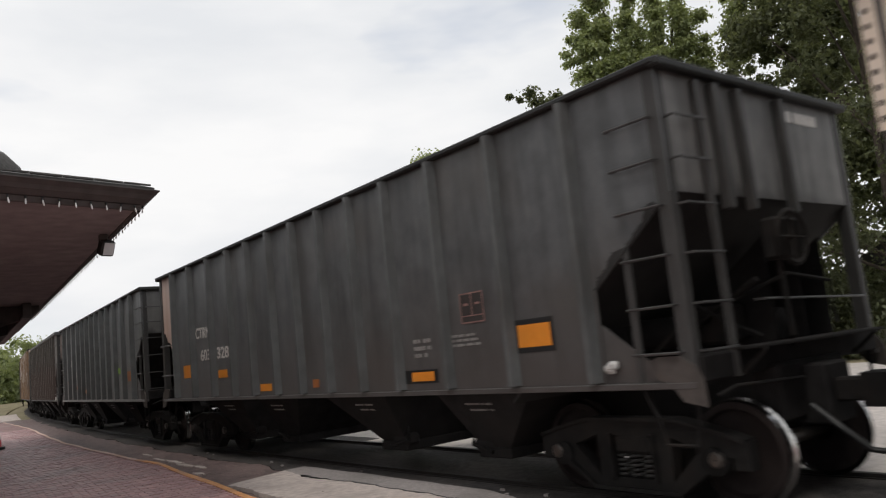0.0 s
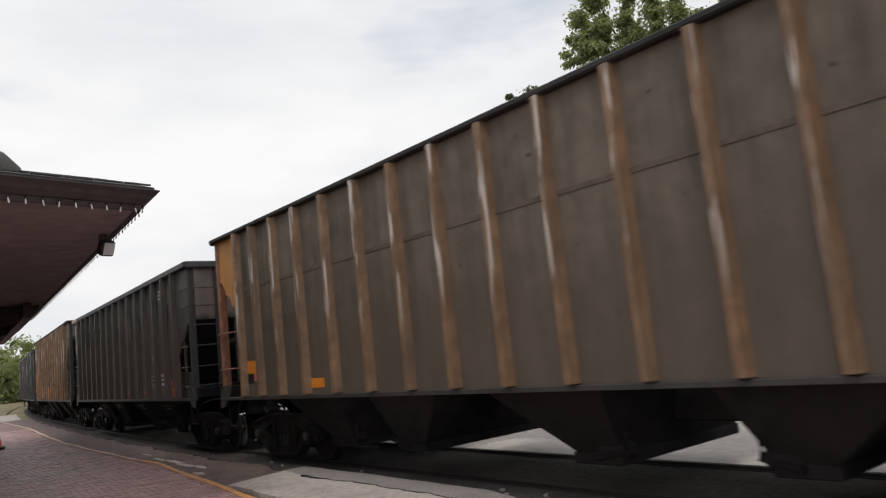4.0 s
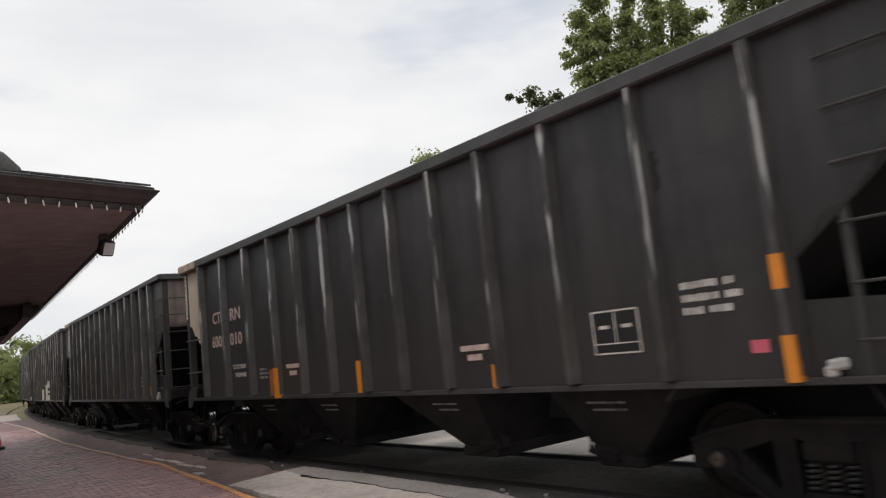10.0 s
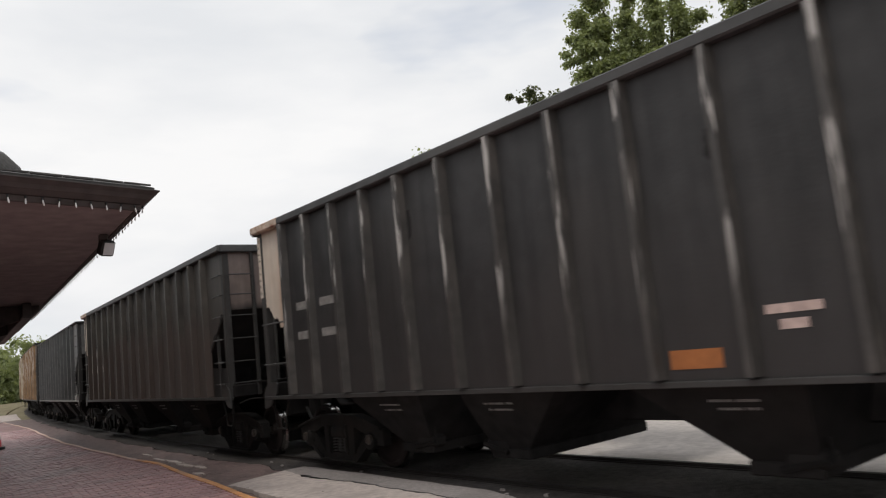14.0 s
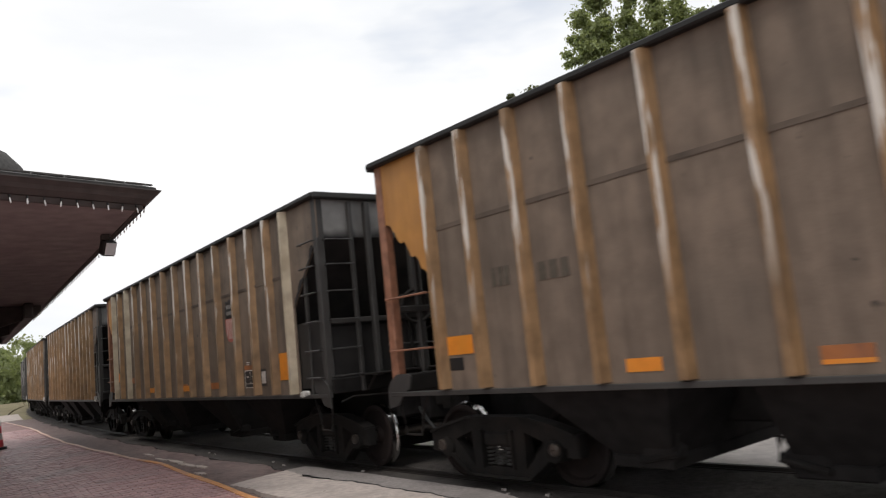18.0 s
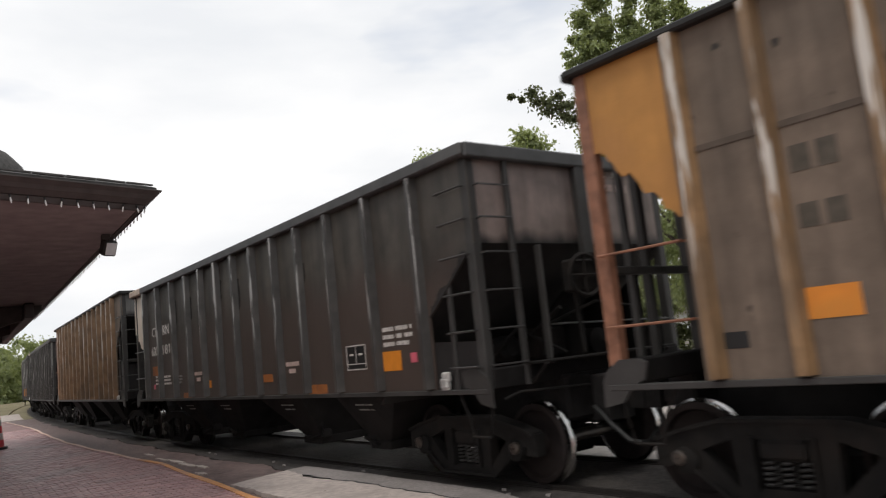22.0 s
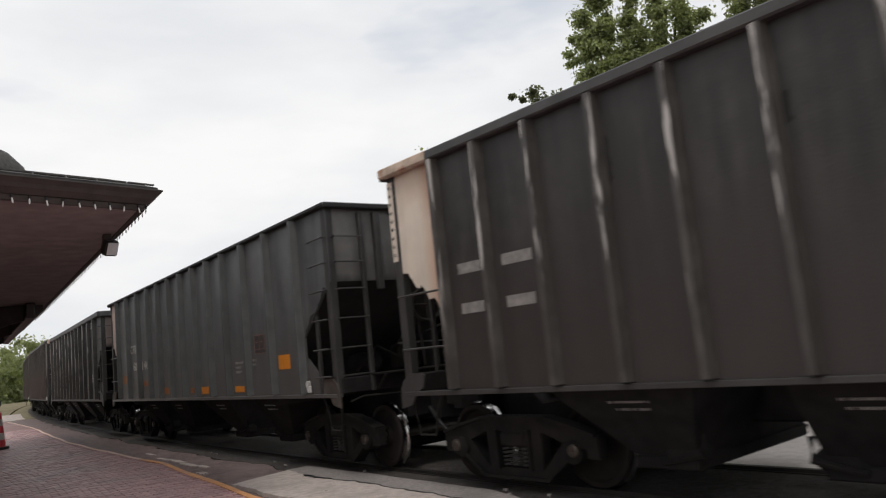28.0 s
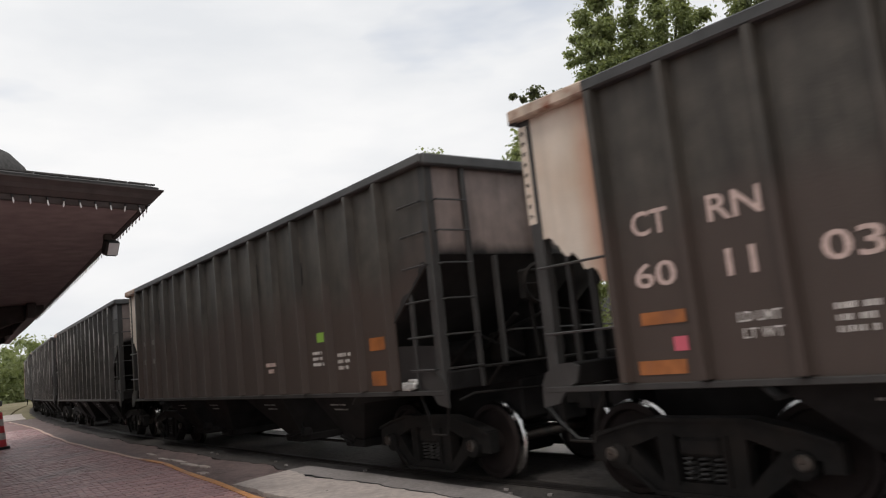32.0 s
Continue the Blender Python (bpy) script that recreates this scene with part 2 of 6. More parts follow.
M_WHITE = mat("faded_white_lettering", (0.52, 0.49, 0.46), 0.7, grain=(14, 0.2), stain=(0.3, 0.27, 0.24), stain_scale=3.0, bump=None)
M_PINKW = mat("faded_pinkish_lettering", (0.5, 0.38, 0.34), 0.7, grain=(14, 0.2), stain=(0.3, 0.22, 0.19), stain_scale=3.0, bump=None)
M_FADERED = mat("faded_red_stencil", (0.2, 0.115, 0.1), 0.7, grain=(14, 0.25), bump=None)
M_FAINT = mat("ghosted_lettering", (0.2, 0.19, 0.18), 0.7, grain=(14, 0.25), bump=None)
M_GHOST = mat("dark_ghosted_lettering", (0.07, 0.058, 0.044), 0.7, grain=(14, 0.2), bump=None)
M_ORANGE = mat("amber_reflective_tape", (0.62, 0.215, 0.025), 0.4, grain=(8, 0.1), stain=(0.5, 0.2, 0.03), stain_scale=4, bump=None)
M_RUSTOR = mat("dull_orange_tape", (0.32, 0.115, 0.036), 0.5, grain=(8, 0.2), stain=(0.14, 0.06, 0.035), stain_scale=4, bump=None)
M_GREEN = mat("lime_green_sticker", (0.24, 0.42, 0.07), 0.5, grain=(8, 0.08), bump=None)
M_PINK = mat("pink_red_sticker", (0.55, 0.11, 0.15), 0.5, grain=(8, 0.08), bump=None)
M_TAPEBLACK = mat("black_patch_paint", (0.012, 0.012, 0.012), 0.5, grain=(8, 0.1), bump=None)
M_DRUM = mat("red_reflective_sheet", (0.6, 0.06, 0.07), 0.4, grain=(8, 0.08), bump=None)
M_REDSTRIPE = mat("faded_red_stripe", (0.36, 0.09, 0.07), 0.6, grain=(8, 0.1), bump=None)
M_SILVER = mat("bare_dented_metal", (0.5, 0.49, 0.47), 0.4, 0.4, grain=(12, 0.3), bump=(20, 0.5))
M_GRAF = mat("pale_yellow_spray_paint", (0.5, 0.49, 0.44), 0.6, grain=(2.0, 0.15), stain=(0.5, 0.45, 0.3), bump=None, vary=True)

M_BRICK = mat("red_paving_brick", (0.45, 0.275, 0.27), 0.46, grain=(12, 0.25), stain=(0.34, 0.25, 0.245), island_tint=0.2, stain_scale=0.6)
M_BRICK1 = mat("red_paving_brick_single", (0.45, 0.275, 0.27), 0.46, grain=(12, 0.25), stain=(0.34, 0.25, 0.245), random_tint=0.2)
M_JOINT = mat("sandy_joint", (0.25, 0.155, 0.148), 0.75, grain=(6, 0.25), stain=(0.32, 0.26, 0.25), stain_scale=0.4)
M_LINE = mat("worn_orange_line_paint", (0.66, 0.32, 0.13), 0.6, grain=(9, 0.2), stain=(0.4, 0.25, 0.2), stain_scale=1.0)
M_LINE_F = mat("faded_line_paint", (0.6, 0.43, 0.36), 0.6, grain=(9, 0.2), stain=(0.5, 0.3, 0.2), stain_scale=0.8)
M_CONC = mat("weathered_concrete", (0.47, 0.405, 0.37), 0.85, grain=(9, 0.2), stain=(0.36, 0.305, 0.28), bump=(45, 0.7), stain_scale=1.8, spots=((0.16, 0.14, 0.125), 9.0, 0.68))
M_ASPH = mat("grey_patched_asphalt", (0.28, 0.25, 0.24), 0.85, grain=(25, 0.2), stain=(0.18, 0.165, 0.155), bump=(90, 0.4), stain_scale=1.2)
M_BED = mat("oily_black_ballast", (0.062, 0.055, 0.053), 0.75, grain=(14, 0.4), stain=(0.075, 0.067, 0.06), bump=(45, 0.9), spec=0.2)
M_SIDE = mat("brown_trackside_asphalt", (0.135, 0.093, 0.086), 0.6, grain=(9, 0.45), stain=(0.185, 0.132, 0.122), bump=(50, 0.7), spots=((0.34, 0.31, 0.28), 16.0, 0.71), stain_scale=1.1)
M_ROAD = mat("pale_worn_roadway", (0.5, 0.455, 0.425), 0.85, grain=(9, 0.15), stain=(0.4, 0.36, 0.335), bump=(50, 0.3), stain_scale=0.5)
M_GRASS = mat("dry_grass_ground", (0.18, 0.155, 0.085), 0.95, grain=(1.5, 0.3), stain=(0.25, 0.2, 0.125), stain_scale=0.1)
M_SOFFIT = mat("brown_painted_soffit", (0.275, 0.247, 0.243), 0.7, grain=(4, 0.2), stain=(0.22, 0.197, 0.193))
M_FASCIA = mat("dark_brown_fascia_paint", (0.065, 0.056, 0.053), 0.6, grain=(6, 0.2), stain=(0.05, 0.043, 0.04))
M_SHINGLE = mat("charcoal_roof_shingle", (0.06, 0.057, 0.055), 0.9, grain=(20, 0.3), random_tint=0.2)
M_BULB = mat("clear_glass_bulb", (0.75, 0.75, 0.74), 0.15, grain=(6, 0.05), bump=None)
M_LAMPGLASS = mat("grey_lamp_glass", (0.6, 0.61, 0.62), 0.12, grain=(6, 0.1), bump=None)
M_WALL = mat("dark_red_station_brick", (0.16, 0.08, 0.06), 0.85, grain=(10, 0.25))
M_BARK = mat("grey_brown_bark", (0.075, 0.06, 0.048), 0.95, grain=(7, 0.3), bump=(20, 0.8))


def leaf_mat(name, base, tint):
    m = mat(name, base, 0.55, grain=(0.35, 0.25), island_tint=tint, bump=None, spec=0.3)
    nt = m.node_tree
    bsdf = nt.nodes["Principled BSDF"]
    tr, ad = nt.nodes.new("ShaderNodeBsdfTranslucent"), nt.nodes.new("ShaderNodeMixShader")
    tr.inputs[0].default_value = (base[0] * 1.8, base[1] * 1.75, base[2] * 1.1, 1)
    ad.inputs[0].default_value = 0.5
    nt.links.new(bsdf.outputs[0], ad.inputs[1])
    nt.links.new(tr.outputs[0], ad.inputs[2])
    nt.links.new(ad.outputs[0], nt.nodes["Material Output"].inputs[0])
    return m


M_LEAF_A = leaf_mat("fresh_green_leaves", (0.225, 0.258, 0.14), 0.55)
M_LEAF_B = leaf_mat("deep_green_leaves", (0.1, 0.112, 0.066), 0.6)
M_LEAF_C = leaf_mat("hazy_green_foliage", (0.2, 0.23, 0.125), 0.35)
M_UNDER_G = mat("shaded_undergrowth", (0.06, 0.075, 0.03), 0.95, grain=(1.5, 0.35), stain=(0.04, 0.05, 0.022), stain_scale=0.3)


# ---------------------------------------------------------------- mesh helpers
class Shape:
    """Collects vertices and faces of one part."""

    def __init__(self):
        self.v, self.f = [], []

    def add(self, verts, faces):
        k = len(self.v)
        self.v += [tuple(p) for p in verts]
        self.f += [tuple(i + k for i in q) for q in faces]
        return self

    def box(self, x0, x1, y0, y1, z0, z1, c=0.0):
        """A box, with its edges cut by c where given."""
        if not c:
            p = [(x, y, z) for x in (x0, x1) for y in (y0, y1) for z in (z0, z1)]
            return self.add(p, [(0, 1, 3, 2), (4, 6, 7, 5), (0, 4, 5, 1), (2, 3, 7, 6), (0, 2, 6, 4), (1, 5, 7, 3)])
        c = min(c, abs(x1 - x0) * 0.45, abs(y1 - y0) * 0.45, abs(z1 - z0) * 0.45)
        bm = bmesh.new()
        bmesh.ops.create_cube(bm, size=1, matrix=Matrix.LocRotScale(
            ((x0 + x1) / 2, (y0 + y1) / 2, (z0 + z1) / 2), None, (x1 - x0, y1 - y0, z1 - z0)))
        bmesh.ops.bevel(bm, geom=bm.edges[:], offset=c, segments=1, affect="EDGES")
        self.add([v.co[:] for v in bm.verts], [[v.index for v in f.verts] for f in bm.faces])
        bm.free()
        return self

    def prism(self, poly, a, b, axis="y"):
        """A polygon of (x, z) drawn out from y = a to y = b (or, for axis x, of (y, z) from x = a to x = b; for axis z, of (x, y))."""
        def at(p, h):
            return {"y": (p[0], h, p[1]), "x": (h, p[0], p[1]), "z": (p[0], p[1], h)}[axis]
        n = len(poly)
        verts = [at(p, a) for p in poly] + [at(p, b) for p in poly]
        return self.add(verts, [tuple(range(n))[::-1], tuple(range(n, 2 * n))] + [(i, (i + 1) % n, n + (i + 1) % n, n + i) for i in range(n)])

    def lathe(self, prof, axis="y", n=28, centre=(0, 0, 0)):
        """A closed profile of (along, radius) turned round an axis."""
        k = len(prof)
        verts = []
        for i in range(n):
            a = 2 * math.pi * i / n
            for h, r in prof:
                c, s = r * math.cos(a), r * math.sin(a)
                p = {"y": (c, h, s), "x": (h, c, s), "z": (c, s, h)}[axis]
                verts.append(tuple(p[j] + centre[j] for j in range(3)))
        faces = [(i * k + j, i * k + (j + 1) % k, ((i + 1) % n) * k + (j + 1) % k, ((i + 1) % n) * k + j) for i in range(n) for j in range(k)]
        return self.add(verts, faces)

    def tube(self, pts, r, n=6, r_end=None):
        """A round bar along points."""
        pts = [Vector(p) for p in pts]
        verts, faces = [], []
        for i, p in enumerate(pts):
            d = (pts[min(i + 1, len(pts) - 1)] - pts[max(i - 1, 0)]).normalized()
            u = d.orthogonal().normalized()
            w = d.cross(u)
            rr = r if r_end is None else r + (r_end - r) * i / (len(pts) - 1)
            verts += [p + rr * (math.cos(2 * math.pi * j / n) * u + math.sin(2 * math.pi * j / n) * w) for j in range(n)]
        for i in range(len(pts) - 1):
            faces += [(i * n + j, i * n + (j + 1) % n, (i + 1) * n + (j + 1) % n, (i + 1) * n + j) for j in range(n)]
        faces += [tuple(range(n))[::-1], tuple(range((len(pts) - 1) * n, len(pts) * n))]
        return self.add(verts, faces)

    def mesh(self, name, material, smooth=False):
        me = bpy.data.meshes.new(name)
        me.from_pydata(self.v, [], self.f)
        me.materials.append(material)
        bm = bmesh.new()
        bm.from_mesh(me)
        bmesh.ops.recalc_face_normals(bm, faces=bm.faces)
        bm.to_mesh(me)
        bm.free()
        if smooth:
            me.shade_smooth()
            me.set_sharp_from_angle(angle=radians(40))
        return me


def part(name, shape, material, parent, label="", m=None, smooth=False):
    """One mesh object under a thing or a part. shape: a Shape or a mesh."""
    me = shape.mesh(name, material, smooth) if isinstance(shape, Shape) else shape
    ob = new(name, me)
    ob.parent = parent
    if m is not None:
        ob.matrix_basis = m
    return tagged(ob, label)


def thing(name, label, category, group="", kind="", m=None):
    ob = new(name)
    if m is not None:
        ob.matrix_basis = m
    return tagged(ob, label, category, group, kind)


def solid(name, shape, material, label, category="", group="", kind="", m=None, smooth=False):
    ob = new(name, shape.mesh(name, material, smooth))
    if m is not None:
        ob.matrix_basis = m
    return tagged(ob, label, category, group, kind)


# ---------------------------------------------------------------- the track's line
TRACK_A, TRACK_D, CURVE_U = radians(40.733), 6.6, -2.438
ARCS = ((CURVE_U, 0.00457), (20.0, 0.002), (270.0, 0.0))     # start and curvature of each arc of the line
ALONG, ACROSS = Vector((-math.sin(TRACK_A), math.cos(TRACK_A))), Vector((math.cos(TRACK_A), math.sin(TRACK_A)))


def track(u, off=0.0, z=0.0):
    """A point u metres back along the track, off metres from its centre line towards the platform."""
    q, th = TRACK_D * ACROSS + min(u, CURVE_U) * ALONG, 0.0
    for i, (u0, k) in enumerate(ARCS):
        if u <= u0:
            break
        w = (u if i + 1 == len(ARCS) else min(u, ARCS[i + 1][0])) - u0
        fore, side = math.cos(th) * ALONG + math.sin(th) * ACROSS, math.cos(th) * ACROSS - math.sin(th) * ALONG
        q = q + (math.sin(k * w) * fore + (1 - math.cos(k * w)) * side) / k if k else q + w * fore
        th += k * w
    q = q - off * (math.cos(th) * ACROSS - math.sin(th) * ALONG)
    return Vector((q.x, q.y, z))


def strip(u0, u1, off0, off1, z, step=1.5, depth=0.1, wob=None):
    """A slab that follows the track. off0, off1: its edges, numbers or functions of u."""
    s = Shape()
    n = max(2, int((u1 - u0) / step))
    us = [u0 + (u1 - u0) * i / n for i in range(n + 1)]
    top, bot = [], []
    for u in us:
        for o in (off0, off1):
            o = o(u) if callable(o) else o
            top.append(track(u, o, z))
            bot.append(track(u, o, z - depth))
    k = len(top)
    faces = []
    for i in range(n):
        a, b, c, d = 2 * i, 2 * i + 1, 2 * i + 3, 2 * i + 2
        faces += [(a, b, c, d), (k + a, k + d, k + c, k + b), (a, d, k + d, k + a), (b, k + b, k + c, c)]
    faces += [(0, k, k + 1, 1), (k - 2, k - 1, 2 * k - 1, 2 * k - 2)]
    return s.add(top + bot, faces)

# ---------------------------------------------------------------- lettering
GLYPHS = {}
for word in ("CTRN CT RN 600 603 60 11 12 14 20 25 26 71 32 86 97 03 328 055 446 146 018 010 181 024 138 096 234000 52000 212100 50900".split() + ["LD LMT", "LT WT"]):
    cu = bpy.data.curves.new("letters", "FONT")
    cu.body, cu.offset, cu.resolution_u = word, 0.014, 3
    ob = new("letters", cu)
    bpy.context.view_layer.update()
    me = bpy.data.meshes.new_from_object(ob)
    bpy.data.objects.remove(ob)
    co = np.array([v.co[:2] for v in me.vertices])
    edges = {}
    for f in me.polygons:
        for ek in f.edge_keys:
            edges[ek] = edges.get(ek, 0) + 1
    polys = [tuple(f.vertices) for f in me.polygons]
    root = list(range(len(co)))

    def find(a):
        while root[a] != a:
            a = root[a]
        return a

    for f in polys:
        for a in f[1:]:
            root[find(a)] = find(f[0])
    groups = {}
    for f in polys:
        groups.setdefault(find(f[0]), []).append(f)
    GLYPHS[word] = ((co - co.min(0)) / (co.max(0) - co.min(0)), [(g, [ek for ek, c in edges.items() if c == 1 and find(ek[0]) == k]) for k, g in groups.items()])


def letters(word, width, height, pick=None):
    """Block letters fitted to a width and a height, from the lower left corner, facing +z; pick: one of its letters alone."""
    pts, groups = GLYPHS[word]
    s = Shape()
    for faces, rim in (groups if pick is None else groups[pick:pick + 1]):
        used = sorted({i for f in faces for i in f})
        new_i = {a: k for k, a in enumerate(used)}
        n = len(used)
        s.add([(pts[i][0] * width, pts[i][1] * height, 0.003) for i in used] + [(pts[i][0] * width, pts[i][1] * height, 0.0) for i in used],
              [tuple(new_i[i] for i in f) for f in faces] + [(new_i[a], new_i[b], new_i[b] + n, new_i[a] + n) for a, b in rim])
    return s



# ---------------------------------------------------------------- ground, platform, track
s = Shape()
s.add([(-2500, -2500, -0.16), (2500, -2500, -0.16), (2500, 2500, -0.16), (-2500, 2500, -0.16)], [(0, 1, 2, 3)])
ground = solid("ground", s, M_GRASS, "flat dry grassy ground reaching the horizon", "ground", kind="structure")
def ragged(u, seed, a=0.06, f=1.0):
    """A worn edge's way in and out along the track."""
    return a * (0.6 * math.sin(1.9 * f * u + seed) + 0.5 * math.sin(4.7 * f * u + 2.1 * seed) + 0.35 * math.sin(11.3 * f * u + 0.7 * seed) + 0.25 * math.sin(23.0 * f * u + 3.3 * seed))


solid("track_bed", strip(-140, 12, lambda u: -0.7 + ragged(u, 2.0, 0.03), lambda u: 1.38 + ragged(u, 1.0, 0.09), -0.045, 0.25), M_BED, "oil-stained black ballast round the rails", "track bed", kind="structure")
solid("far_track_bed", strip(12.002, 330, -1.34, lambda u: 1.38 + ragged(u, 1.0, 0.09), -0.045, 1.0), M_BED, "oil-stained black ballast along the curve", "track bed", kind="structure")
solid("crossing_panel", strip(-60, 12, -1.356, -0.6, -0.052, 1.0), M_ROAD, "grey worn asphalt along the far rail", "asphalt", kind="structure")
solid("trackside", strip(-140, 48.8, lambda u: 1.38 + ragged(u, 1.0, 0.09) + 0.004, 2.9, -0.05, 0.25), M_SIDE, "stained brown asphalt between the track and the platform", "trackside", kind="structure")
solid("far_trackside", strip(48.9, 330, 1.3, 2.4, -0.05, 2.0), M_GRASS, "dry grass edge beside the track", "trackside", kind="structure")
solid("road", strip(-60, 95, -15.5, -1.36, -0.06, 3.0), M_ROAD, "pale worn roadway beyond the railway track", "road", kind="structure")
for o in (0.7525, -0.7525):
    sh = strip(-140, 330, o - 0.036, o + 0.036, 0.0, 2.0, 0.05)
    foot = strip(-140, 330, o - 0.06, o + 0.06, -0.035, 2.0, 0.03)
    sh.add(foot.v, foot.f)
    solid("rail", sh, M_RAIL, "worn steel running rail sunk in dark asphalt", "rail", "running rails", kind="structure")


def edge_off(u):
    """The orange line's way: close to the track along the curve, swinging out at the near end."""
    return 2.28 + 0.17 * max(0.0, 1 - abs(u - 23.0) / 11.0) + 0.5 * max(0.0, min(1.0, (13.6 - u) / 5.2)) + 0.5 * max(0, (u - 33.5) / 12.5) ** 1.5


platform = solid("platform", strip(-12, 48.5, lambda u: edge_off(u) - 0.05, 14.0, -0.03, 0.5, 0.12), M_JOINT,
                 "red brick station platform with sandy joints", "platform", kind="structure")
for u0, u1, m_line, words in ((6, 15.0, M_LINE, "worn orange safety line painted along the platform edge"), (15.004, 46.5, M_LINE_F, "faded pale safety line along the platform edge")):
    solid("platform_line", strip(u0, u1, lambda u: edge_off(u) - 0.04 + 0.018 * math.sin(u * 1.7), lambda u: edge_off(u) + 0.05 + 0.018 * math.sin(u * 1.7 + 0.5), 0.008, 0.4, 0.012), m_line,
          words, "painted line", kind="structure")
solid("crossing_road", strip(49.0, 63, 1.9, 60.0, -0.02, 1.5, 0.1), M_CONC, "pale concrete road crossing the platform's far end", "road", kind="structure")
solid("verge", strip(63.5, 140, 2.6, 60.0, -0.06, 2.5, 0.1), M_GRASS, "yellowish mown grass verge beside the track", "grass", kind="stuff")


def outline(n, seed, rx, ry, rough, cx, cy, power=2.5):
    """A rough-edged slab outline in (u, off)."""
    rnd = random.Random(seed)
    pts = []
    for i in range(n):
        a = 2 * math.pi * i / n
        c, sn = math.cos(a), math.sin(a)
        r = (abs(c) ** power + abs(sn) ** power) ** (-1 / power) * (1 + rnd.uniform(-rough, rough))
        pts.append((cx + rx * r * c, cy + ry * r * sn))
    return pts


def slab(pts, z0, z1):
    s = Shape()
    n = len(pts)
    return s.add([track(u, o, z1) for u, o in pts] + [track(u, o, z0) for u, o in pts],
                 [tuple(range(n))] + [tuple(range(n, 2 * n))[::-1]] + [(i, (i + 1) % n, n + (i + 1) % n, n + i) for i in range(n)])


def broken(u0, u1, lo, hi, seed, rough, n=46):
    """Outline of a broken slab: two worn long edges and ragged ends."""
    us = [u0 + (u1 - u0) * i / n for i in range(n + 1)]
    near = [(u, hi(u) + ragged(u, seed + 3, rough)) for u in us]
    far = [(u, lo(u) + ragged(u, seed, rough)) for u in us]
    return near + far[::-1]


solid("asphalt_patch", slab(broken(1.5, 10.15, lambda u: 1.16 + 0.3 * max(0, (6.2 - u) / 1.2) ** 1.4 if u > 5.2 else 1.5, lambda u: 1.74 - 0.2 * max(0, (u - 9.5) / 0.65), 1.4, 0.022), -0.06, -0.018), M_ASPH,
      "cracked grey asphalt patch between platform and track", "patch", kind="structure")
solid("concrete_slab", slab(broken(1.0, 9.98, lambda u: 1.66 - 0.12 * max(0, (u - 9.2) / 0.8) + 0.1 * max(0, (u - 8.4) / 0.8) * (u < 9.2),
                                   lambda u: 2.56 - 0.95 * max(0, (u - 9.72) / 0.26), 2.7, 0.035, 90), -0.06, 0.0), M_CONC,
      "broken-edged pale concrete slab beside the track", "slab", kind="structure")
solid("crack", slab(broken(4.8, 9.3, lambda u: 1.655 + ragged(u, 2.7, 0.035) - 0.012, lambda u: 1.665 + ragged(u, 2.7, 0.035) + 0.012 * math.sin(5 * u), 9.1, 0.006, 90), -0.03, 0.0035), M_TAPEBLACK,
      "dark crack along the slab's edge", "crack", kind="structure")
rnd = random.Random(8)
for i, (u, o, a, b) in enumerate(((16.1, 1.87, 0.3, 0.04), (14.8, 1.98, 0.35, 0.05), (14.0, 1.94, 0.42, 0.06), (13.1, 1.99, 0.4, 0.06), (12.5, 1.95, 0.26, 0.05), (11.7, 2.24, 0.18, 0.06), (10.8, 2.47, 0.1, 0.04))):
    solid("concrete_fragment", slab(outline(13, 20 + i, a, b, 0.3, u, o), -0.06, -0.035), M_CONC, "pale flake of broken concrete on dark asphalt", "fragment", "concrete fragments")
for i in range(12):
    u, o = 5 + rnd.random() * 10, 0.95 + rnd.random() * 0.4
    solid("stone", slab(outline(7, 60 + i, 0.02 + 0.02 * rnd.random(), 0.015 + 0.012 * rnd.random(), 0.2, u, o), -0.06, -0.025),
          M_ASPH, "small grey stone lying beside the rail", "stone", "loose stones")
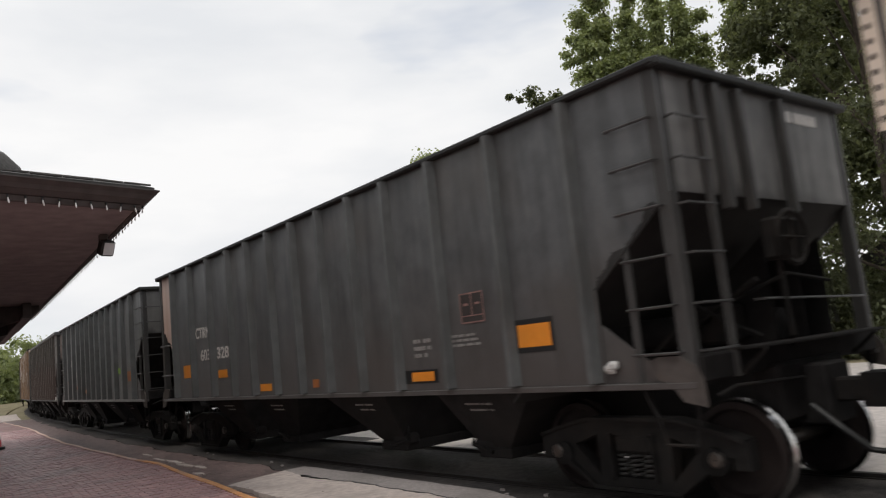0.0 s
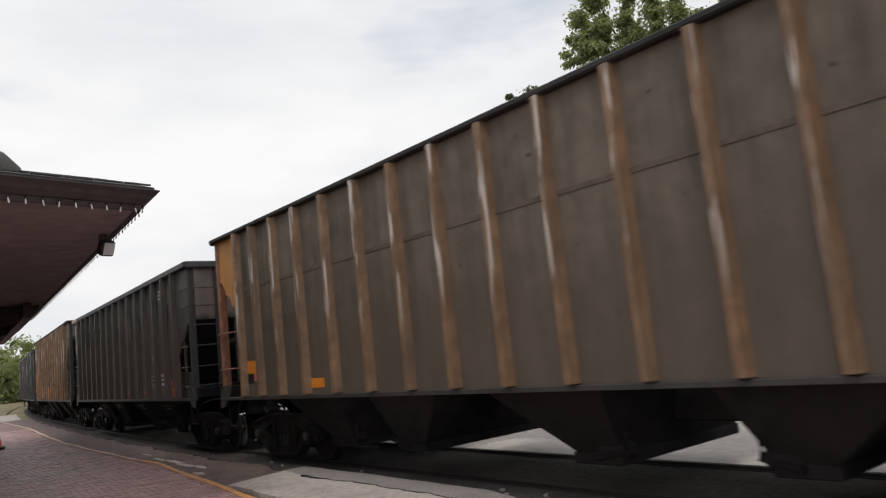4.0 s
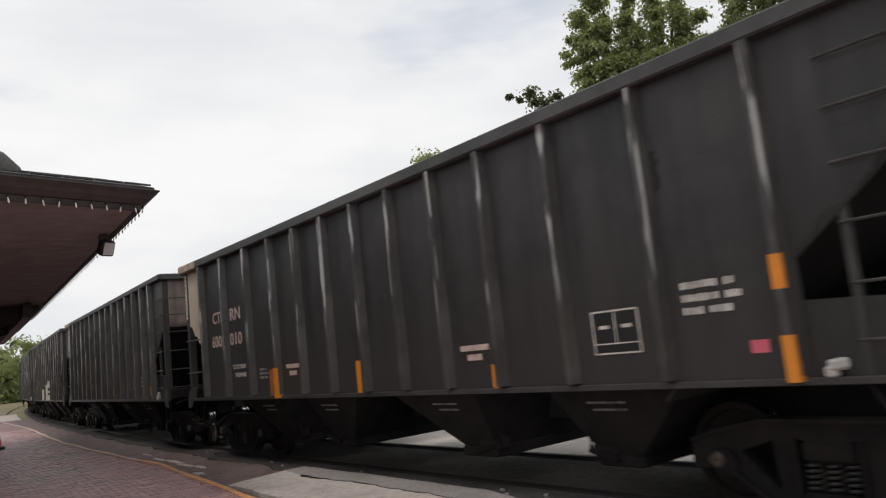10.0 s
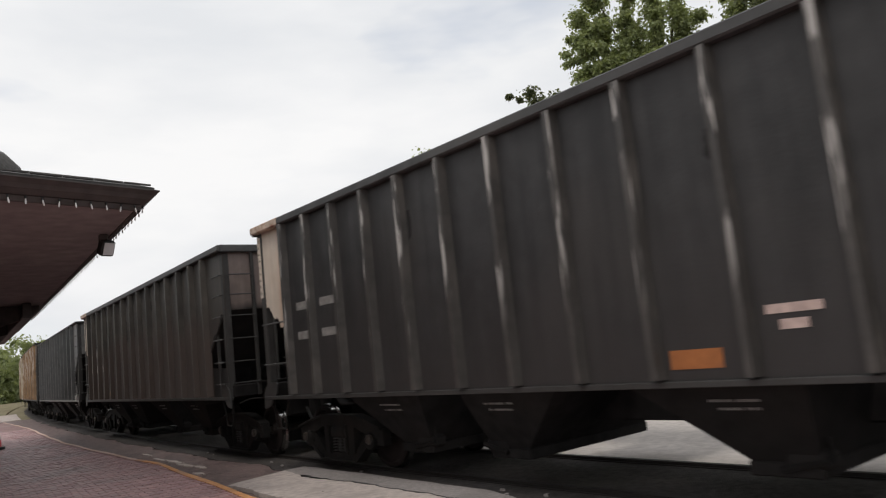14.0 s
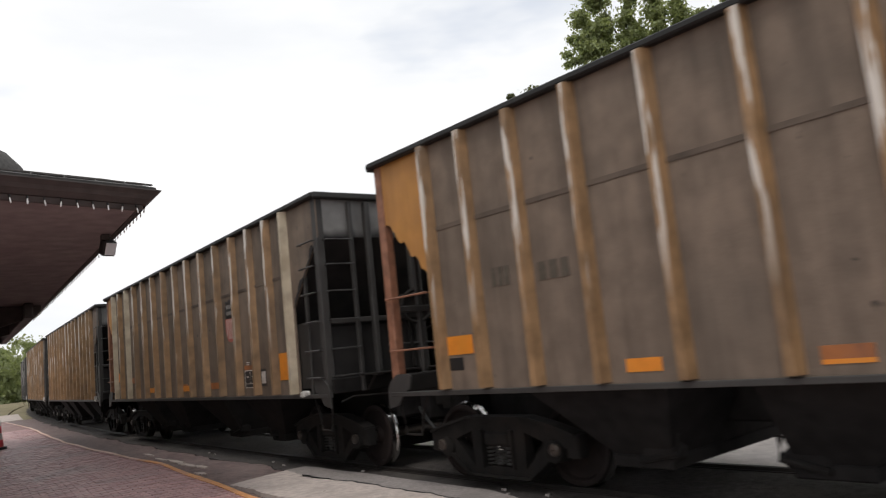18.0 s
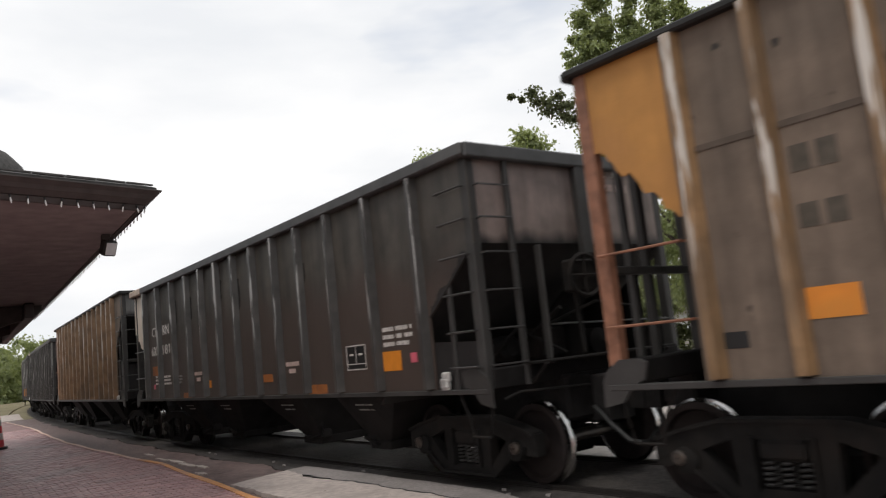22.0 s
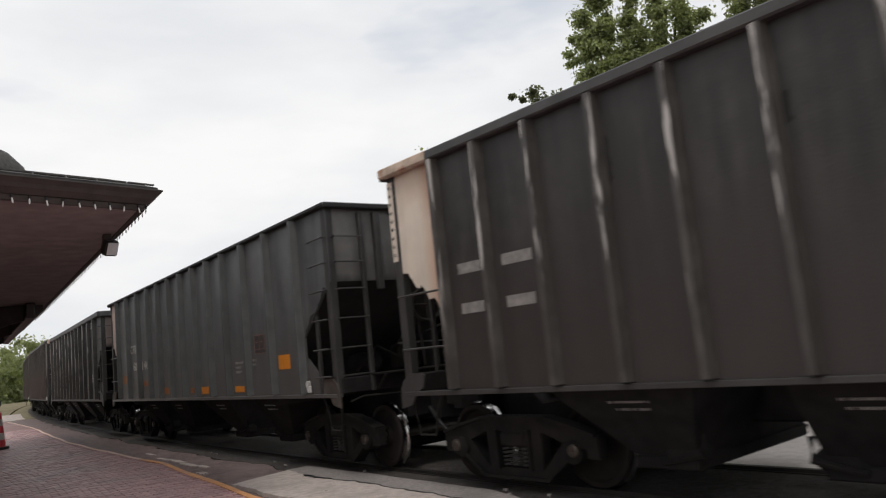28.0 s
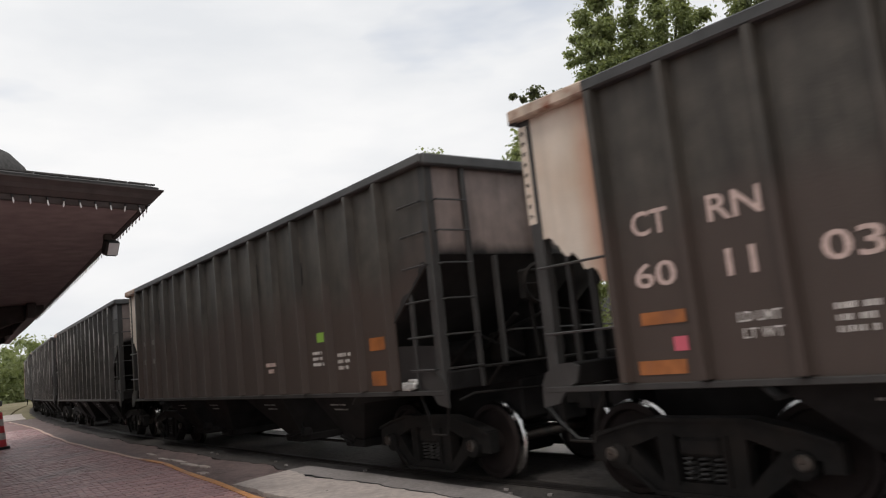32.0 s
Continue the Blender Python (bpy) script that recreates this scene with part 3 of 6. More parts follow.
# bricks: courses across the platform, the nearest ones single, the rest joined
BR_L, BR_W = 0.2, 0.1
brick_me = Shape().box(-BR_L / 2 + 0.005, BR_L / 2 - 0.005, -BR_W / 2 + 0.005, BR_W / 2 - 0.005, -0.04, 0.0, 0.006).mesh("brick", M_BRICK1)
bv, bf, singles = [], [], 0
rnd = random.Random(12)
row, u = 0, -3.0
while u < 35:
    n_row = int((9.4 - 2.5) / BR_L)
    for j in range(n_row):
        o = edge_off(u) + 0.12 + (j + 0.5 * (row % 2)) * BR_L
        c = track(u, o)
        if o > 2.5 + 0.36 * (u - 5.6) and u > 16:
            break
        ang = math.atan2(*(track(u + 0.1, o) - c).yx) + math.pi / 2 + rnd.uniform(-0.02, 0.02)
        z = rnd.uniform(-0.008, 0.003)
        if singles < 300 and u > 8.2 and o < 2.5 + 0.36 * (u - 5.6):
            part("brick", brick_me, None, platform, m=pose(c.x, c.y, z, 0, 0, math.degrees(ang)))
            singles += 1
            continue
        ca, sa, k = math.cos(ang), math.sin(ang), len(bv)
        for dx, dy, dz in ((-0.094, -0.044, z), (0.094, -0.044, z), (0.094, 0.044, z), (-0.094, 0.044, z), (-0.097, -0.047, -0.03), (0.097, -0.047, -0.03), (0.097, 0.047, -0.03), (-0.097, 0.047, -0.03)):
            bv.append((c.x + dx * ca - dy * sa, c.y + dx * sa + dy * ca, dz))
        bf += [(k, k + 1, k + 2, k + 3), (k, k + 4, k + 5, k + 1), (k + 1, k + 5, k + 6, k + 2), (k + 2, k + 6, k + 7, k + 3), (k + 3, k + 7, k + 4, k)]
    u += BR_W
    row += 1
me = bpy.data.meshes.new("brick_courses")
me.from_pydata(bv, [], bf)
me.materials.append(M_BRICK)
tagged(part("brick_courses", me, None, platform), kind="stuff")


# ---------------------------------------------------------------- station eave
EAVE = pose(-2.975, 8.087, 3.6, 0, 0, 123.5)
RUN_L, SKEW = 19.0, -0.298
depot = thing("station_building", "brown station building with a deep hipped eave over the platform", "building", m=EAVE)


def skewed(shape):
    """The end eave runs at a slant to the platform side."""
    shape.v = [(x + SKEW * y * max(0.0, 1 - max(0.0, x) / 6), y, z) for x, y, z in shape.v]
    return shape


def eave_run(poly, ln, end):
    """A moulding along the platform eave, or (end) along the end eave; poly: (inset, z)."""
    s = Shape().prism(poly, 0.0, ln, "x")
    if end:
        s.v = [(y, x + y, z) for x, y, z in s.v]
    else:
        s.v = [(x + y, y, z) for x, y, z in s.v]
    return skewed(s)


def ring(x0, y0, x1, y1, z0, z1):
    return Shape().prism([(x0, y0), (x1, y0), (x1, y1), (x0, y1)], z0, z1, "z")


soffit = part("soffit", skewed(ring(0.21, 0.21, RUN_L, 12, -0.19, -0.15)), M_SOFFIT, depot, "dark reddish brown boarded soffit")
for end, ln in ((False, RUN_L), (True, 12.0)):
    part("fascia", eave_run([(0.2, -0.205), (0.175, -0.15), (0.24, -0.15), (0.24, -0.205)], ln, end), M_FASCIA, depot)
    part("gutter", eave_run([(0.0, 0.0), (0.0, -0.012), (0.05, -0.05), (0.09, -0.095), (0.158, -0.145), (0.2, -0.145), (0.2, 0.0)], ln, end), M_FASCIA, depot)
    part("roof_edge", eave_run([(0.05, 0.004), (0.05, 0.035), (0.5, 0.2), (0.5, 0.16)], ln, end), M_SHINGLE, depot)
hip = Shape()
hip.add([(0.5, 0.5, 0.18), (RUN_L, 0.5, 0.18), (RUN_L, 12, 0.18), (0.5, 12, 0.18), (6, 6, 2.2), (RUN_L - 6, 6, 2.2)],
        [(0, 1, 5, 4), (1, 2, 5), (2, 3, 4, 5), (3, 0, 4), (3, 2, 1, 0)])
part("roof", skewed(hip), M_SHINGLE, depot)
ShTab = Shape().box(0, 0.3, 0.0, 0.03, 0.03, 0.045)
tab = ShTab.mesh("shingle", M_SHINGLE)
for i in range(40):
    part("shingle", tab, None, depot, m=pose(0.07 + SKEW * (0.1 + i * 0.305), 0.1 + i * 0.305, 0.012 + random.uniform(0.0, 0.012), 0, 0, 90 - math.degrees(SKEW)))
wl_ = Shape().box(2.6, RUN_L - 1, 2.7, 11, -3.6, -0.24)
part("wall", wl_, M_WALL, depot)
part("dormer", Shape().lathe([(-0.9, 0.01), (-0.9, 1.0), (0.0, 1.0), (0.25, 0.97), (0.5, 0.86), (0.72, 0.66), (0.86, 0.4), (0.92, 0.01)], "z", 28, (6.2, 1.75, 1.32)), M_SHINGLE, depot,
     "rounded dark roof turret", smooth=True)
# curved brackets below the soffit
for x in (10.2, 14.4, 18.2):
    br = Shape()
    pts = [(0.3, -0.2), (1.9, -0.2), (1.9, -0.85), (1.6, -0.8), (1.2, -0.68), (0.85, -0.56), (0.6, -0.5), (0.42, -0.42), (0.3, -0.3)]
    br.prism(pts, x, x + 0.12, "x")
    part("bracket", br, M_FASCIA, depot, "curved dark timber bracket")
part("beam", Shape().box(9.6, RUN_L - 0.2, 0.5, 0.68, -0.52, -0.195, 0.02), M_FASCIA, depot, "dark timber beam under the soffit")
flood = thing("floodlight", "small dark floodlight under the station eave", "floodlight", m=EAVE @ pose(1.68, 0.33, -0.192))
part("mount", Shape().box(-0.05, 0.05, -0.05, 0.05, -0.08, 0.0, 0.01), M_FASCIA, flood)
HEADM = pose(0.0, -0.03, -0.17, 24, 0, -72)
head = part("housing", Shape().box(-0.085, 0.085, -0.07, 0.07, -0.1, 0.1, 0.02), M_TAPEBLACK, flood, m=HEADM)
part("lens", Shape().box(-0.066, 0.066, -0.078, -0.071, -0.08, 0.08, 0.003), M_LAMPGLASS, head, "grey glass lens")
lights = thing("string_lights", "string of clear bulbs clipped along the eave", "string lights", m=EAVE)
part("cable", Shape().tube([(0.18 + SKEW * 6, 6, -0.2), (0.17, 0.18, -0.2), (RUN_L - 1, 0.18, -0.2)], 0.006, 5), M_TAPEBLACK, lights)
bulb = Shape().lathe([(-0.06, 0.001), (-0.056, 0.006), (-0.035, 0.0095), (-0.015, 0.007), (0.0, 0.006), (0.0, 0.001)], "z", 8).mesh("bulb", M_BULB, True)
cap_ = Shape().lathe([(0.0, 0.001), (0.0, 0.011), (0.03, 0.011), (0.03, 0.001)], "z", 8).mesh("socket", M_TAPEBLACK, True)
for i in range(20 + 70):
    at_ = (0.17 + SKEW * (0.25 + i * 0.155), 0.25 + i * 0.155, -0.185) if i < 20 else (0.25 + (i - 20) * 0.2, 0.14, -0.16)
    b = part("bulb", bulb, None, lights, m=pose(*at_, random.uniform(-12, 12), random.uniform(-12, 12), 0))
    part("socket", cap_, None, b)

# striped drum on the platform
drum = thing("traffic_drum", "red and white striped traffic drum on the platform", "traffic drum", m=pose(-12.9, 21.2, 0))
part("base", Shape().lathe([(0.0, 0.01), (0.0, 0.36), (0.07, 0.35), (0.08, 0.27), (0.08, 0.01)], "z", 24), M_TAPEBLACK, drum, smooth=True)
for i in range(5):
    z0, z1 = 0.08 + i * 0.19, 0.08 + (i + 1) * 0.19
    r0, r1 = 0.27 - 0.02 * i, 0.27 - 0.02 * (i + 1)
    part("band", Shape().lathe([(z0, 0.01), (z0, r0), (z1 - 0.01, r1 + 0.006), (z1, r1), (z1, 0.01)], "z", 24), (M_DRUM, M_WHITE)[i % 2], drum,
         ("red band", "white reflective band")[i % 2], smooth=True)
part("handle", Shape().tube([(-0.1, 0, 1.02), (-0.08, 0, 1.1), (0.08, 0, 1.1), (0.1, 0, 1.02)], 0.02), M_DRUM, drum)

# parked pickup far down the road
van = thing("pickup_truck", "dark pickup truck with a white roof parked far off", "vehicle", m=pose(-45.36, 71.03, -0.02, 0, 0, 30))
part("body", Shape().prism([(-2.4, 0.45), (2.4, 0.45), (2.45, 0.95), (1.2, 1.05), (-2.4, 1.05)], -0.9, 0.9), M_TAPEBLACK, van)
part("cabin", Shape().prism([(-0.9, 1.05), (1.2, 1.05), (0.6, 1.65), (-0.7, 1.65)], -0.8, 0.8), M_LAMPGLASS, van)
part("roof", Shape().prism([(-0.75, 1.65), (0.62, 1.65), (0.5, 1.74), (-0.65, 1.74)], -0.8, 0.8), M_WHITE, van)
for x in (-1.5, 1.5):
    for y in (-0.85, 0.85):
        part("wheel", Shape().lathe([(-0.1, 0.01), (-0.1, 0.36), (0.1, 0.36), (0.1, 0.01)], "y", 20, (x, y, 0.36)), M_TAPEBLACK, van, smooth=True)


# ---------------------------------------------------------------- trees
def leaf_cloud(seed, centres, per, size, spread, droop=0.25, flat=0.75):
    """Many small folded leaves in clumps round the centres: (x, y, z, radius)."""
    rng = np.random.default_rng(seed)
    c = np.repeat(np.array([q[:3] for q in centres]), per, axis=0)
    r = np.repeat(np.array([q[3] for q in centres]), per)
    n = len(c)
    d = rng.normal(size=(n, 3))
    d /= np.linalg.norm(d, axis=1)[:, None]
    rad = r * np.clip(np.abs(rng.normal(0.0, 0.6, n)), 0, 1.35) + 0.15 * r
    p = c + d * rad[:, None] * np.array([1, 1, flat])
    up = d * 0.5 + rng.normal(size=(n, 3)) * 0.6 + np.array([0, 0, 0.55])
    up /= np.linalg.norm(up, axis=1)[:, None]
    ax = np.cross(up, rng.normal(size=(n, 3)))
    ax /= np.linalg.norm(ax, axis=1)[:, None] + 1e-9
    ax[:, 2] -= droop
    sd = np.cross(up, ax)
    sd /= np.linalg.norm(sd, axis=1)[:, None] + 1e-9
    s = (size * (0.6 + 0.8 * rng.random(n)))[:, None]
    base, tip = p - ax * s * 0.5, p + ax * s * 0.6
    l, rr = p + sd * s * 0.42 + up * s * 0.12, p - sd * s * 0.42 + up * s * 0.12
    v = np.stack([base, rr, tip, l], 1).reshape(-1, 3)
    i = np.arange(n)[:, None] * 4
    f = np.concatenate([i + np.array([[0, 1, 2]]), i + np.array([[0, 2, 3]])])
    me = bpy.data.meshes.new("crown")
    me.from_pydata(v.tolist(), [], f.tolist())
    return me


def crown_centres(seed, n, base, top, width, lean=(0, 0), r=(0.5, 1.0), fill=0.35):
    """Clump places in an uneven crown: wide low down, ragged at its top and sides."""
    rng = random.Random(seed)
    out = []
    lobes = [(rng.uniform(0, 6.28), rng.uniform(0.75, 1.15)) for _ in range(5)]
    while len(out) < n:
        f = rng.random()
        z = base + (top - base) * f
        a = rng.uniform(0, 6.28)
        prof = math.sin(math.pi * min(1, 0.18 + 0.82 * f) ** 0.8) ** 0.7 if f < 0.97 else 0.12
        lob = max(k * (0.72 + 0.28 * math.cos(2 * (a - b))) for b, k in lobes)
        rad = width * prof * lob * (rng.random() ** fill)
        out.append((lean[0] * f + rad * math.cos(a), lean[1] * f + rad * math.sin(a), z, rng.uniform(*r)))
    return out


def tree(name, x, y, height, base, width, n, per, size, leaf, seed, label, lean=(0, 0), trunk=0.25, r=(0.5, 1.0), extra=(), spires=(), bough=()):
    t = thing(name, label, "tree", m=pose(x, y, -0.16))
    rng = random.Random(seed)
    tk = Shape().tube([(0, 0, 0), (0.05, 0.02, height * 0.2), (lean[0] * 0.4, lean[1] * 0.4, height * 0.5), (lean[0] * 0.9, lean[1] * 0.9, height * 0.92)], trunk, 9, 0.03)
    part("trunk", tk, M_BARK, t, smooth=True)
    centres = crown_centres(seed, n, base, height, width, lean, r) + list(extra)
    for sx, sy, z0, z1, w, k in spires:
        for _ in range(k):
            f = rng.random() ** 1.1
            a, q = rng.uniform(0, 6.28), w * (1.02 - f) ** 0.75 * math.sqrt(rng.random())
            centres.append((sx + q * math.cos(a), sy + q * math.sin(a), z0 + (z1 - z0) * f, rng.uniform(0.22, 0.5)))
    for i in range(18):
        c = centres[rng.randrange(len(centres))]
        z0 = max(base * 0.7, c[2] * 0.62)
        f = z0 / height
        p0 = Vector((lean[0] * f, lean[1] * f, z0))
        p2 = Vector(c[:3])
        p1 = (p0 + p2) / 2 + Vector((0, 0, 0.25))
        part("limb", Shape().tube([p0, p1, p2], trunk * 0.32, 6, 0.015), M_BARK, t, smooth=True)
    me = leaf_cloud(seed, centres, per, size, 1.0)
    me.materials.append(leaf)
    part("crown", me, leaf, t)
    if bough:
        # backlit bough: its shade is painted with the darker trees' leaf colour
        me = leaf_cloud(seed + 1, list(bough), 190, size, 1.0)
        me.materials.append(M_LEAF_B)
        part("bough_leaves", me, M_LEAF_B, t, "side bough leaves, backlit shade painted as darker green")
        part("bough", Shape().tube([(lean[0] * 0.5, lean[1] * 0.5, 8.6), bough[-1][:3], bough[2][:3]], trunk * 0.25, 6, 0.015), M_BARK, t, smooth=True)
    return t


tree("maple_tree", 10.1, 28.37, 12.6, 2.5, 3.0, 95, 230, 0.125, M_LEAF_A, 11, "tall leafy green maple beyond the railway line", lean=(-0.6, 0.4), trunk=0.3,
     extra=((-3.55, 0.9, 13.8, 0.2), (-3.75, 0.9, 13.2, 0.24), (-3.7, 0.9, 12.8, 0.28), (-3.3, 0.9, 12.9, 0.3), (-3.35, 0.9, 12.2, 0.35), (-3.25, 0.9, 11.6, 0.4), (-3.2, 0.8, 10.6, 0.45), (-3.3, 0.7, 9.8, 0.45)),
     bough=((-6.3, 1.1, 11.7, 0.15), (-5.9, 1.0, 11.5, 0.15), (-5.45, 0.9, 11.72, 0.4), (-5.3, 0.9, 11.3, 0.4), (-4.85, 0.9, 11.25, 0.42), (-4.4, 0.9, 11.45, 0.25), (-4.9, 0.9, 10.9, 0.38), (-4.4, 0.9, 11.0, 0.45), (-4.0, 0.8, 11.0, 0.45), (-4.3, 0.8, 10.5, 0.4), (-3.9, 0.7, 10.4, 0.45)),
     spires=((-2.3, 1.0, 8.5, 16.4, 1.3, 100), (-3.0, 1.0, 11.8, 15.2, 0.45, 14), (-1.1, 0.5, 8.5, 15.8, 0.95, 62), (-0.35, -0.4, 9.5, 15.0, 0.9, 48), (0.65, -0.3, 10.0, 14.8, 0.65, 32), (1.45, -0.2, 10.0, 14.3, 0.5, 20), (-2.4, 0.4, 6.0, 11.5, 1.3, 40), (1.0, 0.0, 9.0, 13.2, 1.2, 30), (2.7, -0.9, 8.0, 15.2, 1.3, 50)))
tree("dark_maple_tree", 15.17, 23.98, 19.3, 0.8, 4.3, 300, 240, 0.14, M_LEAF_B, 23, "dense dark green tree in shade beyond the track", trunk=0.2,
     spires=((-1.67, 3.2, 9.0, 14.2, 1.0, 20), (-0.7, 2.8, 8.0, 13.6, 1.0, 15)))
tree("roadside_tree", 20.56, 19.3, 17.9, 0.6, 4.4, 240, 220, 0.15, M_LEAF_B, 31, "dense dark green roadside tree", trunk=0.3)
tree("small_tree", 5.9, 40.93, 13.1, 0.8, 3.6, 220, 170, 0.19, M_LEAF_A, 41, "bushy mid-green tree farther beyond the road", trunk=0.2)
tree("far_tree", 0.4, 47.77, 14.2, 0.6, 4.8, 230, 170, 0.2, M_LEAF_A, 43, "bushy green tree far beyond the road", trunk=0.2)
tree("hedge_tree", 12.75, 34.5, 7.9, 0.2, 4.6, 190, 160, 0.18, M_LEAF_A, 47, "low spreading green tree beyond the road", trunk=0.2)
tree("shade_tree", 20.35, 31.9, 17.3, 0.4, 5.6, 260, 120, 0.28, M_LEAF_B, 53, "broad dark tree behind the roadside trees", trunk=0.3)
for i, (x, y, hh) in enumerate(((12.8, 25.1, 2.5), (17.4, 20.7, 2.1), (9.1, 32.3, 2.3), (5.0, 39.2, 2.9), (21.7, 16.6, 2.3))):
    tree("roadside_bush", x, y, hh, 0.1, 1.9, 60, 130, 0.12, M_LEAF_B, 60 + i, "rounded green bush beside the far roadway", trunk=0.06, r=(0.3, 0.6))

# pale houses that glint between the trees
for x, y, w, hh, rz in ((23.2, 33.8, 7.0, 4.6, 35), (11.6, 47.0, 8.0, 4.4, 15)):
    house = thing("house", "pale boarded house half hidden behind trees", "house", m=pose(x, y, -0.16, 0, 0, rz))
    part("wall", Shape().box(-w / 2, w / 2, -3, 3, 0, hh * 0.65, 0.02), M_WHITE, house)
    part("roof", Shape().prism([(-3.4, hh * 0.65), (3.4, hh * 0.65), (0, hh)], -w / 2 - 0.3, w / 2 + 0.3, "x"), M_SHINGLE, house)
    for k in (-0.28, 0.02, 0.3):
        win = part("window", Shape().box(k * w - 0.45, k * w + 0.45, -3.03, -3.004, 1.0, 2.2, 0.01), M_LAMPGLASS, house)
        part("sill", Shape().box(k * w - 0.52, k * w + 0.52, -3.08, -3.004, 0.93, 0.995, 0.01), M_WHITE, win)

# wooded hillside far along the line
rng_h = random.Random(77)
hill = []
for i in range(1100):
    a = radians(rng_h.uniform(18, 60))
    d = 145 + 105 * rng_h.random() ** 1.6
    zt = 9.0 + (d - 145) * 0.065 + rng_h.uniform(-2.5, 1.5)
    z = rng_h.uniform(0.0, 1.0) * zt
    hill.append((-math.sin(a) * d, math.cos(a) * d, z, rng_h.uniform(1.5, 3.2)))
me = leaf_cloud(78, hill, 110, 0.6, 1.0)
me.materials.append(M_LEAF_C)
tagged(new("woods", me), "hazy green wooded hillside far along the railway", "woods", kind="stuff")
hs = Shape()
n_h = 40
for ring, (d, z) in enumerate(((150, -0.2), (200, 4.0), (270, 11.0), (420, 14.0))):
    hs.v += [(-math.sin(radians(10 + 60 * i / n_h)) * d, math.cos(radians(10 + 60 * i / n_h)) * d, z) for i in range(n_h + 1)]
for ring in range(3):
    hs.f += [(ring * (n_h + 1) + i, ring * (n_h + 1) + i + 1, (ring + 1) * (n_h + 1) + i + 1, (ring + 1) * (n_h + 1) + i) for i in range(n_h)]
solid("hillside", hs, M_UNDER_G, "rising wooded ground far along the line", "hill", kind="structure")


# ---------------------------------------------------------------- hopper cars
HALF, BODY, SILL, TRUCK_X, BASE, WHEEL_R = 1.58, 6.32, 1.11, 5.21, 0.865, 0.4225
RIBS_13 = sorted({k * d for d in (0.0, 0.81, 1.63, 2.45, 3.37, 4.36, 5.36) for k in (-1, 1)})
RIBS_15 = [-5.43, -4.73, -4.0, -3.24, -2.5, -1.72, -0.92, -0.1, 0.68, 1.48, 2.29, 3.06, 3.88, 4.66, 5.38]
RIBS_Y = sorted({k * d for d in (0.0, 0.8, 1.62, 2.44, 3.25, 3.99, 4.7, 5.33) for k in (-1, 1)})
KINDS = {
    "grey": dict(h=3.88, ribs=RIBS_13, cut=2.72, slope=0.85, paint=M_GRAY, rib=M_RIB_G, end=M_ENDG, panel=M_PANEL_P, rung=M_RUNG, low=False, chord=0.065, out=0.05, rim=M_RIM),
    "short": dict(h=3.85, ribs=RIBS_13, cut=2.72, slope=0.85, paint=M_BLACK, rib=M_RIB_K, end=M_ENDB, panel=M_PANEL_W, rung=M_RUNG, low=False, chord=0.15, out=0.08, rim=M_CHORD),
    "tall": dict(h=3.94, ribs=RIBS_15, cut=2.72, slope=0.85, paint=M_DARK, rib=M_RIB_T, end=M_ENDB, panel=M_PANEL_W, rung=M_RUNG, low=False, chord=0.12, out=0.07, rim=M_CHORD),
    "yellow": dict(h=4.09, ribs=RIBS_Y, cut=3.42, slope=1.1, paint=M_TAN, rib=M_RIB_Y, end=M_ENDY, panel=M_PANEL_Y, rung=M_RUNG_R, low=True, chord=0.075, out=0.06, rim=M_RIM),
}


def side_profile(K, rear_only=False):
    h, c, k = K["h"] - 0.05, K["cut"], K["slope"]
    lo = c - k * (BODY - 5.45)
    return [(-5.45, h), (BODY, h), (BODY, c), (5.45, lo), (5.45, SILL), (-5.45, SILL)]


def rail_bar(p0, p1, stand, r=0.013):
    """A grab iron: a bar between two points that stands off by the vector stand."""
    a, b, st = Vector(p0), Vector(p1), Vector(stand)
    return Shape().tube([a, a + st, b + st, b], r, 6)


